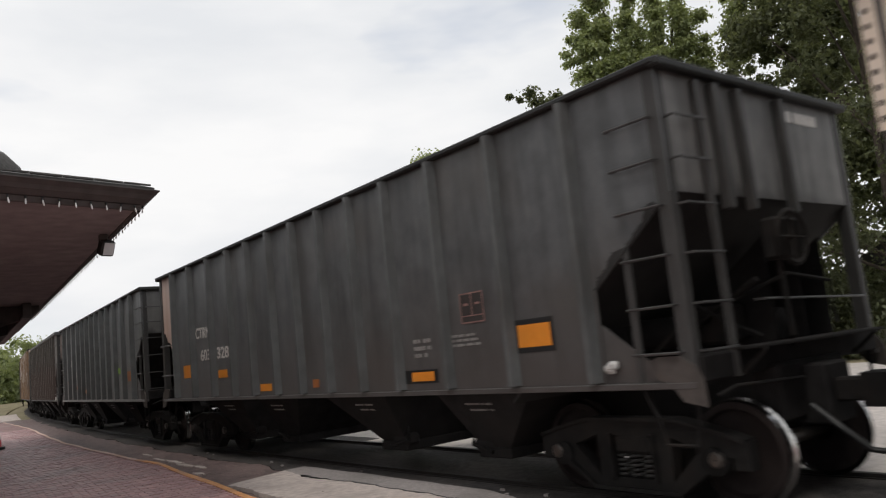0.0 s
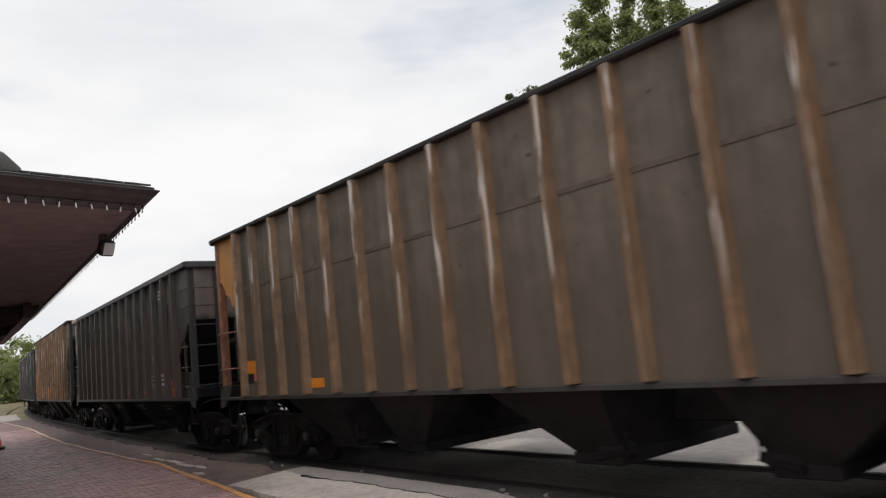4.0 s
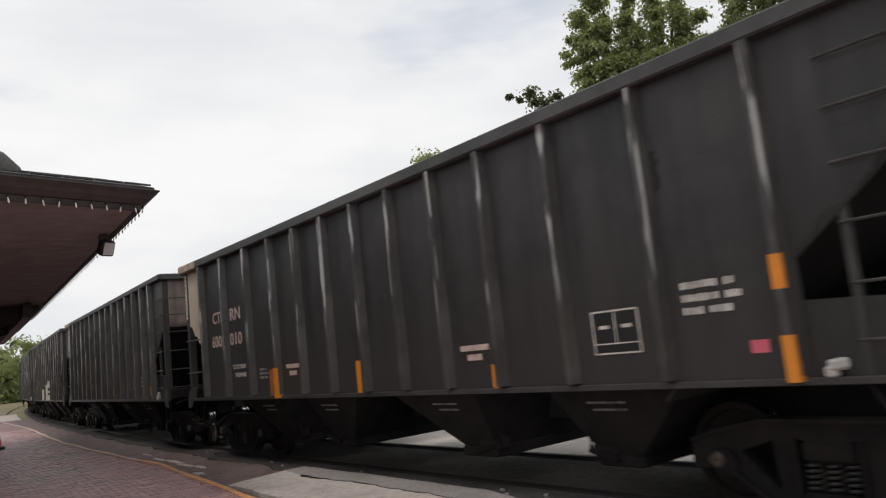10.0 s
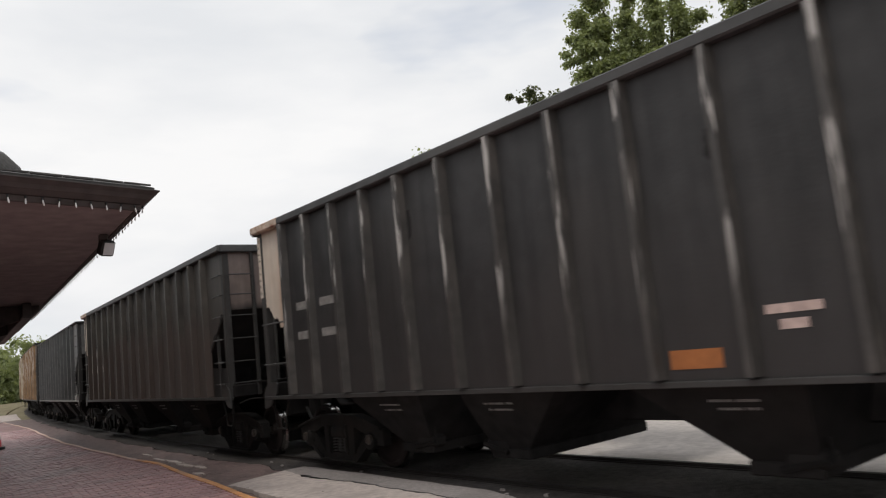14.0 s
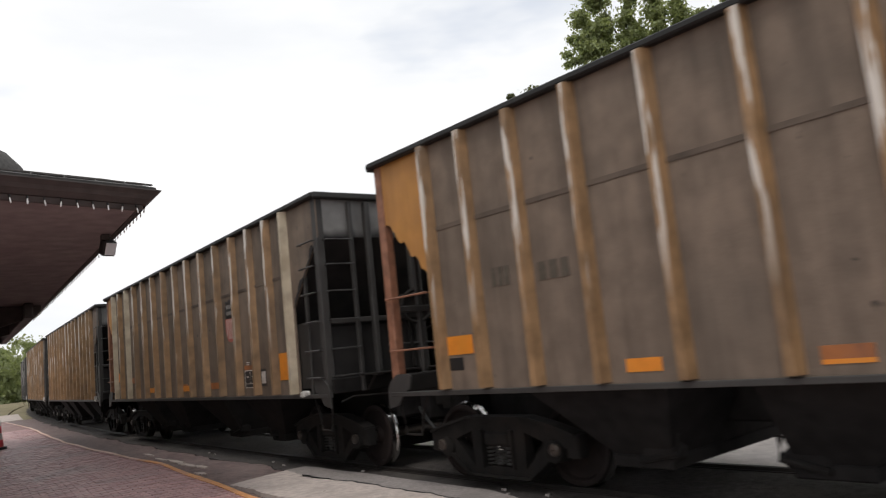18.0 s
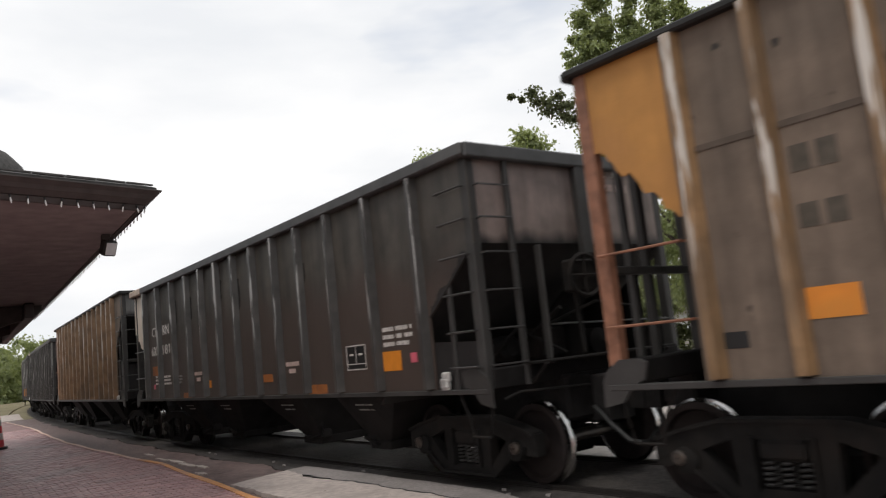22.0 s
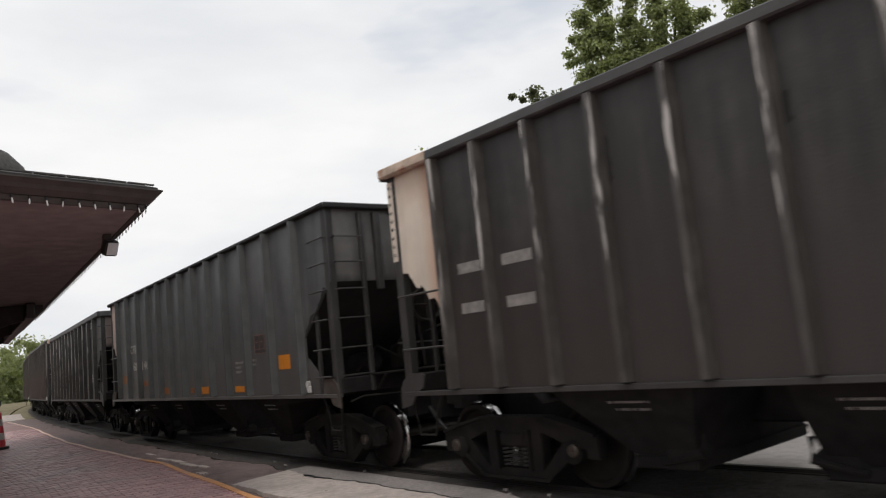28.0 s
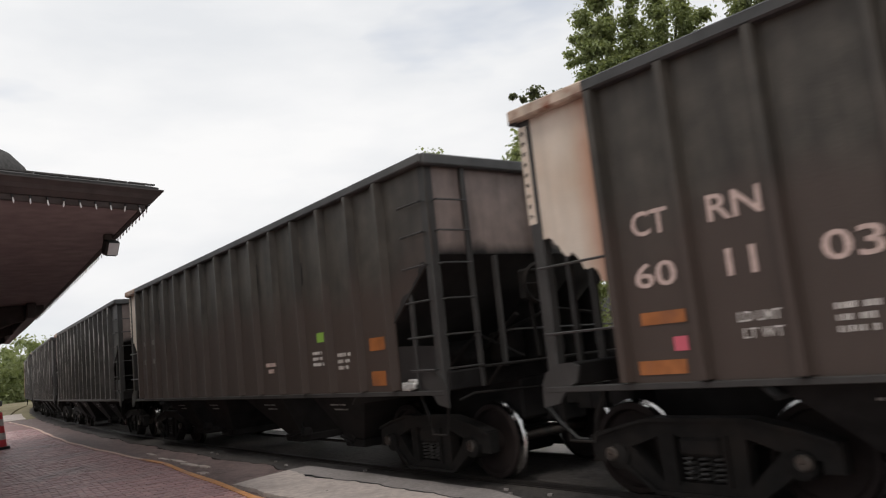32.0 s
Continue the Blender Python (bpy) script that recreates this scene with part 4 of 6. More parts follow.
def build_car(kind):
    K = KINDS[kind]
    h, cut, slope = K["h"], K["cut"], K["slope"]
    lo = cut - slope * (BODY - 5.45)
    car = new("hopper_car")
    # sides: main sheet, rear end panel, lower panels
    for sy in (-1, 1):
        y0, y1 = sorted((sy * HALF, sy * (HALF - 0.02)))
        part("side_sheet", Shape().prism(side_profile(K), y0, y1), K["paint"], car)
        y0, y1 = sorted((sy * (HALF - 0.012), sy * (HALF - 0.03)))
        jag = random.Random(4)
        edge = []
        for i in range(31):
            f = i / 30
            edge.append((-BODY + f * (BODY - 5.45), cut - slope * f * (BODY - 5.45) + jag.uniform(-0.035, 0.03) + 0.02 * math.sin(i * 0.9)))
        part("end_panel", Shape().prism([(-5.45, h - 0.05), (-BODY, h - 0.05)] + edge, y0, y1), K["panel"], car,
             "lighter cleaner panel at the rear end")
        ya, yb = sorted((sy * (HALF - 0.02), sy * (HALF + 0.025 + K["out"])))
        part("top_chord", Shape().box(-BODY - 0.05, BODY + 0.05, ya, yb, h - K["chord"], h, 0.018), K["rim"], car)
        if kind in ("short", "tall") and sy < 0:
            part("chord_end", Shape().box(-BODY - 0.056, -5.46, ya - 0.004, yb, h - K["chord"] - 0.004, h + 0.003, 0.018), M_CHORD_W, car, "bleached rusty end of the top chord")
        ya, yb = sorted((sy * (HALF - 0.06), sy * (HALF + 0.035)))
        part("side_sill", Shape().box(-BODY, BODY, ya, yb, SILL - 0.04, SILL + 0.012, 0.006), M_END if kind != "grey" else M_GRAY, car)
        if kind == "yellow":
            ya, yb = sorted((sy * HALF, sy * (HALF + 0.008)))
            part("sheet_seam", Shape().box(-5.4, 5.4, ya, yb, 2.975, 3.025), M_SEAM, car)
        # stakes
        st = Shape()
        a, b = sy * HALF, sy * (HALF + 0.1)
        wa, wb = (0.072, 0.036) if kind == "yellow" else (0.06, 0.032)
        st.prism([(-wa, a), (wa, a), (wb, b), (-wb, b)], SILL + 0.03, h - K["chord"], "z")
        me = st.mesh("stake", K["rib"])
        for x in K["ribs"]:
            part("stake", me, None, car, m=pose(x, 0, 0))
        # corner posts and ladders
        for sx in (-1, 1):
            xa, xb = sorted((sx * (BODY - 0.005), sx * (BODY - 0.13)))
            ya, yb = sorted((sy * (HALF + 0.005), sy * (HALF - 0.11)))
            post_mat = M_END if sx > 0 else (M_RUNG_R if kind == "yellow" else M_END)
            part("corner_post", Shape().box(xa, xb, ya, yb, SILL, h - 0.06, 0.01), post_mat, car)
            if sx < 0 and kind in ("short", "tall"):
                me = Shape().box(-BODY - 0.006, -BODY + 0.09, min(sy * (HALF + 0.006), sy * HALF), max(sy * (HALF + 0.006), sy * HALF), cut + 0.02, h - 0.18)
                fl = part("riveted_flange", me, K["panel"], car)
                rv = Shape()
                for i in range(9):
                    rv.lathe([(0, 0.001), (0, 0.026), (0.016, 0.02), (0.016, 0.001)], "y", 8,
                             (-BODY + 0.03, sy * (HALF + 0.006), cut + 0.1 + i * (h - cut - 0.35) / 8))
                if sy > 0:
                    rv = Shape()
                    for i in range(9):
                        rv.box(-BODY + 0.035, -BODY + 0.065, HALF + 0.006, HALF + 0.016, cut + 0.09 + i * (h - cut - 0.35) / 8, cut + 0.12 + i * (h - cut - 0.35) / 8)
                part("rivets", rv, M_TAPEBLACK, fl, "dark rusted rivets")
            zs = (1.366, 1.758, 2.182, 2.606, 3.003, 3.378)
            x_in = 5.8
            stile = Shape().box(*sorted((sx * (x_in - 0.03), sx * (x_in + 0.03))), *sorted((sy * (HALF - 0.05), sy * (HALF - 0.005))), SILL, 2.6 if kind != "yellow" else 3.3, 0.006)
            if sx > 0:
                part("ladder_stile", stile, M_END if (sx > 0 or kind != "yellow") else M_RUNG_R, car)
            if sx < 0:
                zs = (1.63, 2.28)
                x_in = 5.47
            for z in (zs if (sx > 0) == (sy < 0) or sy < 0 else ()):
                part("ladder_rung", rail_bar((sx * x_in, sy * (HALF - 0.02), z), (sx * (BODY - 0.08), sy * (HALF - 0.02), z), (0, sy * 0.075, 0)),
                     M_RUNG if sx > 0 else K["rung"], car)
            if sx > 0 and sy < 0:
                for z in zs:
                    part("end_rung", rail_bar((sx * BODY, sy * (HALF - 0.08), z), (sx * BODY, sy * (HALF - 0.5), z), (sx * 0.075, 0, 0)), M_RUNG, car)
            # sill step under the corner
            part("sill_step", Shape().tube([(sx * 5.74, sy * 1.52, SILL), (sx * 5.88, sy * 1.52, 0.84), (sx * 5.93, sy * 1.52, 0.62), (sx * 6.2, sy * 1.52, 0.62), (sx * 6.25, sy * 1.52, 0.87), (sx * 6.25, sy * 1.52, SILL)], 0.018, 6),
                 M_TRUCK, car)
            if sy < 0 or sx > 0:
                gp = [(sx * a, z) for a, z in ((5.93, 1.306), (6.0, 1.34), (6.2, 1.339), (6.33, 1.25), (6.38, 1.15), (6.39, 0.93), (6.2, 0.97), (6.1, 1.1), (5.97, 1.16))]
                part("jacking_plate", Shape().prism(gp, *sorted((sy * (HALF + 0.03), sy * (HALF + 0.006)))), M_JACK if kind == "grey" else M_END, car)
        if not K["low"]:
            web = [(5.45, SILL), (6.2, SILL), (6.2, 1.33), (5.92, 1.28), (5.62, 1.52), (5.45, 1.66)] if kind == "grey" else [(5.45, SILL), (6.2, SILL), (6.2, 1.64), (5.45, 1.68)]
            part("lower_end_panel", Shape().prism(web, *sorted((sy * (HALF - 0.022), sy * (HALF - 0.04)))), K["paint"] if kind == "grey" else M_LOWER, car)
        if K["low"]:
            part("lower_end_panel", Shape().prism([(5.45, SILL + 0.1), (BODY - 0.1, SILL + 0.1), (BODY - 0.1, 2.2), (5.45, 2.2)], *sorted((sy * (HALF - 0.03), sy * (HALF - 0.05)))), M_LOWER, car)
    # ends
    for sx in (-1, 1):
        xa, xb = sorted((sx * (BODY - 0.015), sx * (BODY - 0.035)))
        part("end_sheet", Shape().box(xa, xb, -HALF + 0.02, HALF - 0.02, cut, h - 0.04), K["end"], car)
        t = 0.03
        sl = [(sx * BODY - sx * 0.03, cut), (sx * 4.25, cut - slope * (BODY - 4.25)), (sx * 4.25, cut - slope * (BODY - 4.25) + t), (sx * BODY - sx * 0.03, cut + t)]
        # slope sheets are plain black, darker than the side sheets
        part("slope_sheet", Shape().prism(sl, -HALF + 0.02, HALF - 0.02), M_JETBLACK, car)
        part("end_chord", Shape().box(*sorted((sx * (BODY - 0.02), sx * (BODY + 0.09))), -HALF - 0.06, HALF + 0.06, h - K["chord"] - 0.02, h, 0.018), K["rim"], car)
        part("end_sill", Shape().box(*sorted((sx * (BODY - 0.2), sx * (BODY + 0.02))), -HALF + 0.05, HALF - 0.05, SILL, SILL + 0.22, 0.015), M_UNDER, car)
        posts = {"grey": ((-0.82, 0.045, 0), (-0.45, 0.035, 0), (0.28, 0.04, 0)), "yellow": ((-0.8, 0.04, 1), (-0.06, 0.09, 1), (0.86, 0.07, 0))}.get(
            kind, ((-0.72, 0.02, 2), (0.06, 0.08, 0)))
        for y, wide, down in posts:
            part("end_post", Shape().box(*sorted((sx * (BODY - 0.014), sx * (BODY + 0.075))), y - wide, y + wide,
                                         cut - 0.14 if not down else SILL + 0.2, h - 0.12 if down < 2 else cut - 0.03, 0.01), M_END, car)
        part("end_stile", Shape().box(*sorted((sx * (BODY - 0.01), sx * (BODY + 0.05))), -1.1, -1.04, SILL, h - 0.12, 0.008), M_END, car)
        if kind == "yellow":
            if sx > 0:
                part("lower_end_sheet", Shape().box(*sorted((sx * (BODY - 0.06), sx * (BODY - 0.045))), -HALF + 0.06, 0.1, SILL + 0.1, 2.08), M_LOWER, car, "black lower end sheet")
            part("cross_brace", Shape().box(*sorted((sx * (BODY - 0.04), sx * (BODY + 0.02))), -HALF + 0.1, HALF - 0.1, 2.12, 2.2, 0.01), M_END, car)
        part("striker", Shape().box(*sorted((sx * 6.16, sx * 6.42)), -0.6, 0.6, 0.66, 1.16, 0.03), M_UNDER, car)
        part("draft_sill", Shape().box(*sorted((sx * 4.0, sx * 6.62)), -0.22, 0.22, 0.6, 1.12, 0.02), M_UNDER, car)
        cp = Shape()
        cp.box(*sorted((sx * 6.6, sx * 6.86)), -0.09, 0.09, 0.78, 0.98, 0.02)
        cp.prism([(sx * 6.84, -0.14), (sx * 7.05, -0.16), (sx * 7.07, 0.02), (sx * 6.96, 0.06), (sx * 6.98, 0.15), (sx * 6.84, 0.16)], 0.74, 1.02, "z")
        part("coupler", cp, M_TRUCK, car)
        part("air_hose", Shape().tube([(sx * 6.5, -0.3, 0.78), (sx * 6.72, -0.33, 0.6), (sx * 6.92, -0.3, 0.42), (sx * 7.03, -0.25, 0.4)], 0.028, 6), M_TAPEBLACK, car)
    if kind != "yellow":
        if kind != "grey":
            part("end_mark", letters("CTRN", 0.4, 0.1), M_WHITE, car, "faded white letters", m=pose(BODY - 0.008, 0.52, 3.6, 90, 0, 90))
        else:
            for y, ln in ((0.3, 0.3), (0.64, 0.46)):
                part("end_number", Shape().box(0, ln, 0, 0.12, 0, 0.004), M_WHITE, car, "scuffed pinkish white band", m=pose(BODY - 0.012, y, 3.57, 90, 0, 90))
    part("centre_sill", Shape().box(-4.1, 4.1, -0.19, 0.19, 0.6, 1.12, 0.02), M_UNDER, car)
    part("brake_wheel", Shape().lathe([(BODY + 0.2, 0.22), (BODY + 0.22, 0.25), (BODY + 0.2, 0.28), (BODY + 0.18, 0.25)], "x", 18, (0, -0.2, 2.3)).tube(
        [(BODY + 0.2, -0.43, 2.3), (BODY + 0.2, 0.03, 2.3)], 0.015).tube([(BODY + 0.2, -0.2, 2.07), (BODY + 0.2, -0.2, 2.53)], 0.015).tube([(BODY, -0.2, 2.3), (BODY + 0.2, -0.2, 2.3)], 0.03), M_TRUCK, car)
    # brake gear, walkway and black fringe on the leading end
    part("brake_housing", Shape().box(BODY + 0.02, BODY + 0.17, -0.4, 0.02, 2.1, 2.5, 0.03), M_TRUCK, car)
    part("brake_staff", Shape().tube([(BODY + 0.1, -0.3, 2.1), (BODY + 0.1, -0.25, 1.4), (BODY - 0.2, 0.1, 1.0)], 0.025), M_TRUCK, car)
    # dark webs close the view through the leading end
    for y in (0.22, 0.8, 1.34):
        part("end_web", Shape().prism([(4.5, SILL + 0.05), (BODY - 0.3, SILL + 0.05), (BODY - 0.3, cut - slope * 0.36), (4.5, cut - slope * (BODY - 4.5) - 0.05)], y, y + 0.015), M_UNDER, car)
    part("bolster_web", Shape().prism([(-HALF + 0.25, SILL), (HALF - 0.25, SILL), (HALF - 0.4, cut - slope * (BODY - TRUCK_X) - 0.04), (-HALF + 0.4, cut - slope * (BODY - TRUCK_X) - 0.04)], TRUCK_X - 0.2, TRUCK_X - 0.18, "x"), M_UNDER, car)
    part("reservoir_pipe", Shape().tube([(BODY - 0.05, 0.9, 1.45), (BODY - 0.05, 0.9, 1.9), (BODY - 0.15, 0.3, 2.0), (5.8, -0.2, 1.75)], 0.022), M_TRUCK, car)
    part("end_grab", rail_bar((BODY, -0.6, 1.75), (BODY, 1.3, 1.7), (0.09, 0, 0)), M_RUNG, car)
    part("brake_rod", Shape().tube([(BODY - 0.1, -0.35, 1.95), (5.6, -0.3, 1.6), (5.0, -0.3, 1.35)], 0.03), M_TRUCK, car)
    part("walkway", Shape().box(BODY + 0.02, BODY + 0.24, -1.1, 1.2, 1.33, 1.36, 0.008), M_TRUCK, car)
    part("walkway_bracket", Shape().tube([(BODY + 0.25, -1.0, 1.33), (BODY + 0.02, -1.0, 1.12)], 0.02), M_TRUCK, car)
    part("walkway_bracket", Shape().tube([(BODY + 0.25, 1.0, 1.33), (BODY + 0.02, 1.0, 1.12)], 0.02), M_TRUCK, car)
    part("brake_lever", Shape().tube([(5.3, -0.9, 1.2), (5.75, -0.6, 1.75), (6.1, -0.2, 1.4)], 0.03).tube([(5.4, 0.2, 1.3), (5.9, 0.9, 1.6)], 0.03).box(5.5, 5.8, -0.25, 0.15, 1.35, 1.75, 0.04), M_TRUCK, car)
    jag = random.Random(9)
    diag = [(BODY - 0.12 - k * 0.0094, cut - slope * (0.12 + k * 0.0094)) for k in range(81)]
    edge2 = [(x - w, z + w * 0.8) for k, (x, z) in enumerate(diag) for w in [0.035 + 0.022 * math.sin(k * 0.13 + 1) + 0.012 * math.sin(k * 0.29) + 0.02 * jag.random() ** 2]]
    part("soot_crust", Shape().prism(diag + edge2[::-1], -HALF - 0.004, -HALF + 0.004), M_JETBLACK, car, "ragged black fringe along the cut edge")
    part("brake_cylinder", Shape().lathe([(5.0, 0.01), (5.0, 0.16), (5.55, 0.16), (5.6, 0.1), (5.6, 0.01)], "x", 16, (0, -0.55, 1.52)), M_UNDER, car, smooth=True)
    part("air_tank", Shape().lathe([(5.0, 0.01), (5.02, 0.17), (5.9, 0.17), (5.95, 0.01)], "x", 16, (0, 0.6, 1.5)), M_UNDER, car, smooth=True)
    part("uncoupling_lever", Shape().tube([(BODY + 0.06, -1.45, 1.0), (BODY + 0.14, -1.3, 1.06), (BODY + 0.16, -0.3, 1.02)], 0.014), M_TRUCK, car)
    # hopper bays with sloping sheets, frames and doors
    for t0, t1, b0, b1 in ((-4.4, -2.75, -3.68, -3.1), (-2.05, -0.55, -2.0, -1.46), (0.15, 1.75, 1.03, 1.56), (2.8, 4.4, 3.06, 3.52)):
        b = Shape()
        ring0 = [(t0, -1.45), (t1, -1.45), (t1, 1.45), (t0, 1.45)]
        ring1 = [(b0, -1.0), (b1, -1.0), (b1, 1.0), (b0, 1.0)]
        b.add([(*p, SILL + 0.02) for p in ring0] + [(*p, 0.4) for p in ring1],
              [(0, 1, 2, 3), (7, 6, 5, 4), (0, 4, 5, 1), (1, 5, 6, 2), (2, 6, 7, 3), (3, 7, 4, 0)])
        bay = part("hopper_bay", b, M_UNDER, car)
        x = (t0 + t1 + b0 + b1) / 4
        door = b0 - 0.1 if b0 - t0 < 0.3 else b1 + 0.1
        part("door_frame", Shape().box(b0 - 0.03, b1 + 0.03, -1.03, 1.03, 0.29, 0.41, 0.015).box(min(door, (b0 + b1) / 2), max(door, (b0 + b1) / 2), -1.05, -0.85, 0.36, 0.52, 0.04), M_UNDER, bay)
        if kind != "yellow":
            st, rb = Shape(), random.Random(int(x * 50))
            for dz, wd in ((0.04, 0.42), (-0.04, 0.36)):
                a = -wd / 2
                while a < wd / 2:
                    if rb.random() > 0.12:
                        st.box(a, a + 0.016, -0.002, 0.002, dz - 0.012, dz + 0.012)
                    a += 0.024
            tagged(part("stencil", st, M_FAINT, bay, m=pose(x, -1.455 + 0.45 * (1.13 - 0.9) / 0.73, 0.9, 31.6, 0, 0)), kind="stuff")
        part("door_latch", Shape().tube([(door, -1.02, 0.62), (door, -1.05, 0.44), ((b0 + b1) / 2, -1.06, 0.36)], 0.03), M_TRUCK, bay)
    # trucks
    for sx in (-1, 1):
        cx = sx * TRUCK_X
        bol = part("truck_bolster", Shape().box(cx - 0.2, cx + 0.2, -1.1, 1.1, 0.45, 0.62, 0.03), M_TRUCK, car)
        part("spring_plank", Shape().box(cx - 0.42, cx + 0.42, -0.62, 0.62, 0.14, 0.46, 0.03), M_TRUCK, bol)
        part("brake_beam", Shape().box(cx - 0.46, cx - 0.43, -0.6, 0.6, 0.3, 0.62, 0.01), M_TRUCK, bol)
        for sy in (-1, 1):
            y0, y1 = sorted((sy * 0.93, sy * 1.07))
            fr = Shape()
            # arch, two columns, spring seat, diagonal legs and axle jaws
            fr.prism([(cx + a, z) for a, z in [(-1.16, 0.44), (-1.16, 0.62), (-0.9, 0.7), (-0.5, 0.79), (0.5, 0.79), (0.9, 0.7), (1.16, 0.62), (1.16, 0.44), (0.76, 0.5), (0.42, 0.62), (-0.42, 0.62), (-0.76, 0.5)]], y0, y1)
            for k in (-1, 1):
                fr.prism([(cx + k * 0.23, 0.2), (cx + k * 0.41, 0.2), (cx + k * 0.43, 0.64), (cx + k * 0.23, 0.64)], y0 + 0.004, y1 - 0.004)
                fr.prism([(cx + k * 0.3, 0.1), (cx + k * 0.5, 0.11), (cx + k * 0.98, 0.46), (cx + k * 0.74, 0.54)], y0 + 0.006, y1 - 0.006)
                fr.prism([(cx + k * 1.02, 0.36), (cx + k * 1.18, 0.36), (cx + k * 1.18, 0.6), (cx + k * 1.02, 0.6)], y0 + 0.008, y1 - 0.008)
            fr.prism([(cx - 0.5, 0.1), (cx + 0.5, 0.1), (cx + 0.4, 0.22), (cx - 0.4, 0.22)], y0 + 0.002, y1 - 0.002)
            la, lb = sorted((sy * 1.066, sy * 1.105))
            fr.prism([(cx + a, z) for a, z in [(-1.16, 0.585), (-1.16, 0.62), (-0.9, 0.7), (-0.5, 0.79), (0.5, 0.79), (0.9, 0.7), (1.16, 0.62), (1.16, 0.585), (0.9, 0.665), (0.5, 0.755), (-0.5, 0.755), (-0.9, 0.665)]], la, lb)
            fr.prism([(cx - 0.5, 0.1), (cx + 0.5, 0.1), (cx + 0.48, 0.135), (cx - 0.48, 0.135)], la, lb)
            for k in (-1, 1):
                fr.prism([(cx + k * 0.5, 0.11), (cx + k * 0.98, 0.46), (cx + k * 0.94, 0.48), (cx + k * 0.46, 0.13)], la, lb)
                fr.prism([(cx + k * 0.23, 0.2), (cx + k * 0.265, 0.2), (cx + k * 0.265, 0.64), (cx + k * 0.23, 0.64)], la, lb)
            part("side_frame", fr, M_TRUCK, bol)
            for k in (-0.15, 0.0, 0.15):
                coil = Shape()
                pts = [(cx + k + 0.062 * math.cos(a * 1.05), sy * 1.0 + 0.062 * math.sin(a * 1.05), 0.22 + 0.22 * a / 30) for a in range(31)]
                coil.tube(pts, 0.014, 5)
                part("spring", coil, M_END, bol)
            for k in (-1, 1):
                part("bearing_cap", Shape().lathe([(sy * 0.92, 0.01), (sy * 0.92, 0.13), (sy * 1.1, 0.12), (sy * 1.13, 0.07), (sy * 1.13, 0.01)], "y", 16, (cx + k * BASE, 0, WHEEL_R)), M_TRUCK, bol, smooth=True)
        for k in (-1, 1):
            ax = part("wheelset", Shape().lathe([(-1.15, 0.01), (-1.15, 0.05), (-1.14, 0.065), (1.14, 0.065), (1.15, 0.05), (1.15, 0.01)], "y", 14), M_AXLE, car, m=pose(cx + k * BASE, 0, WHEEL_R))
            for sy in (-1, 1):
                w = Shape()
                w.lathe([(sy * a, r * 0.939) for a, r in ((0.70, 0.09), (0.66, 0.12), (0.69, 0.3), (0.685, 0.385), (0.672, 0.43), (0.79, 0.443), (0.80, 0.43), (0.80, 0.385), (0.745, 0.36), (0.735, 0.28), (0.74, 0.14), (0.80, 0.11), (0.80, 0.08))], "y", 40)
                wh = part("wheel", w, M_WHEEL, ax, smooth=True)
                tr = Shape().lathe([(sy * a, r * 0.939) for a, r in ((0.69, 0.43), (0.672, 0.475), (0.70, 0.478), (0.715, 0.454), (0.77, 0.446), (0.765, 0.43))], "y", 40)
                part("tread", tr, M_STEEL, ax, "bright worn wheel tread", smooth=True)
    return car


CAR_L = {"grey": 14.0723, "short": 14.0592, "tall": 14.0592, "yellow": 14.0491}
ORDER = ["tall", "grey", "grey", "tall", "yellow", "tall", "yellow", "short", "tall", "short", "tall", "tall", "tall", "tall", "grey",
         "yellow", "yellow", "yellow", "yellow", "short", "yellow", "short", "short", "tall", "grey", "short", "tall", "tall",
         "tall", "tall", "tall", "yellow", "tall", "tall"]


TRUCK_PARTS = ("truck_bolster", "spring_plank", "brake_beam", "side_frame", "spring", "bearing_cap")
ROLLING = ("wheelset", "wheel", "tread")


def level(z):
    """Height over the rail of a drawn level on the car's body."""
    return 1.0965 + 0.9195 * (z - 1.134) if z > 1.134 else z * 0.967


def settle(cars):
    """Brings the bodies, trucks and marks from their drawn levels to the built ones, each mesh once."""
    done = set()
    for ob in cars:
        for o in ob.children_recursive:
            kind = o.name.split(".")[0]
            if o.type != "MESH" or kind in ROLLING:
                continue
            base = o.matrix_basis
            z0 = base.translation.z
            if abs(z0) > 0.01:
                if o.name not in done:
                    o.matrix_basis = pose(base.translation.x, base.translation.y, level(z0)) @ base.to_3x3().to_4x4() @ Matrix.Diagonal((1, 0.92, 1, 1))
                continue
            if o.data.name in done:
                continue
            done.add(o.data.name)
            for v in o.data.vertices:
                if kind in TRUCK_PARTS:
                    cx = math.copysign(TRUCK_X, v.co.x)
                    v.co = (cx + (v.co.x - cx) * 0.954, v.co.y, v.co.z * 0.94)
                else:
                    v.co.z = level(v.co.z)


# ---------------------------------------------------------------- the train and how it moves
def run(t):
    """How far the train's datum lies back along the track at t seconds."""
    return 2.2043 - 11.37034 * t - 0.00814 * t * t + 0.36072e-3 * t ** 3 - 0.20054e-5 * t ** 4


MIDS, back = [], -CAR_L[ORDER[0]]
for kind in ORDER:
    MIDS.append(back + CAR_L[kind] / 2)
    back += CAR_L[kind]


def car_pose(i, t):
    m = MIDS[i] + run(t)
    a, b = track(m - TRUCK_X), track(m + TRUCK_X)
    d = a - b
    c = (a + b) / 2
    return pose(c.x, c.y, 0, 0, 0, math.degrees(math.atan2(d.y, d.x)))


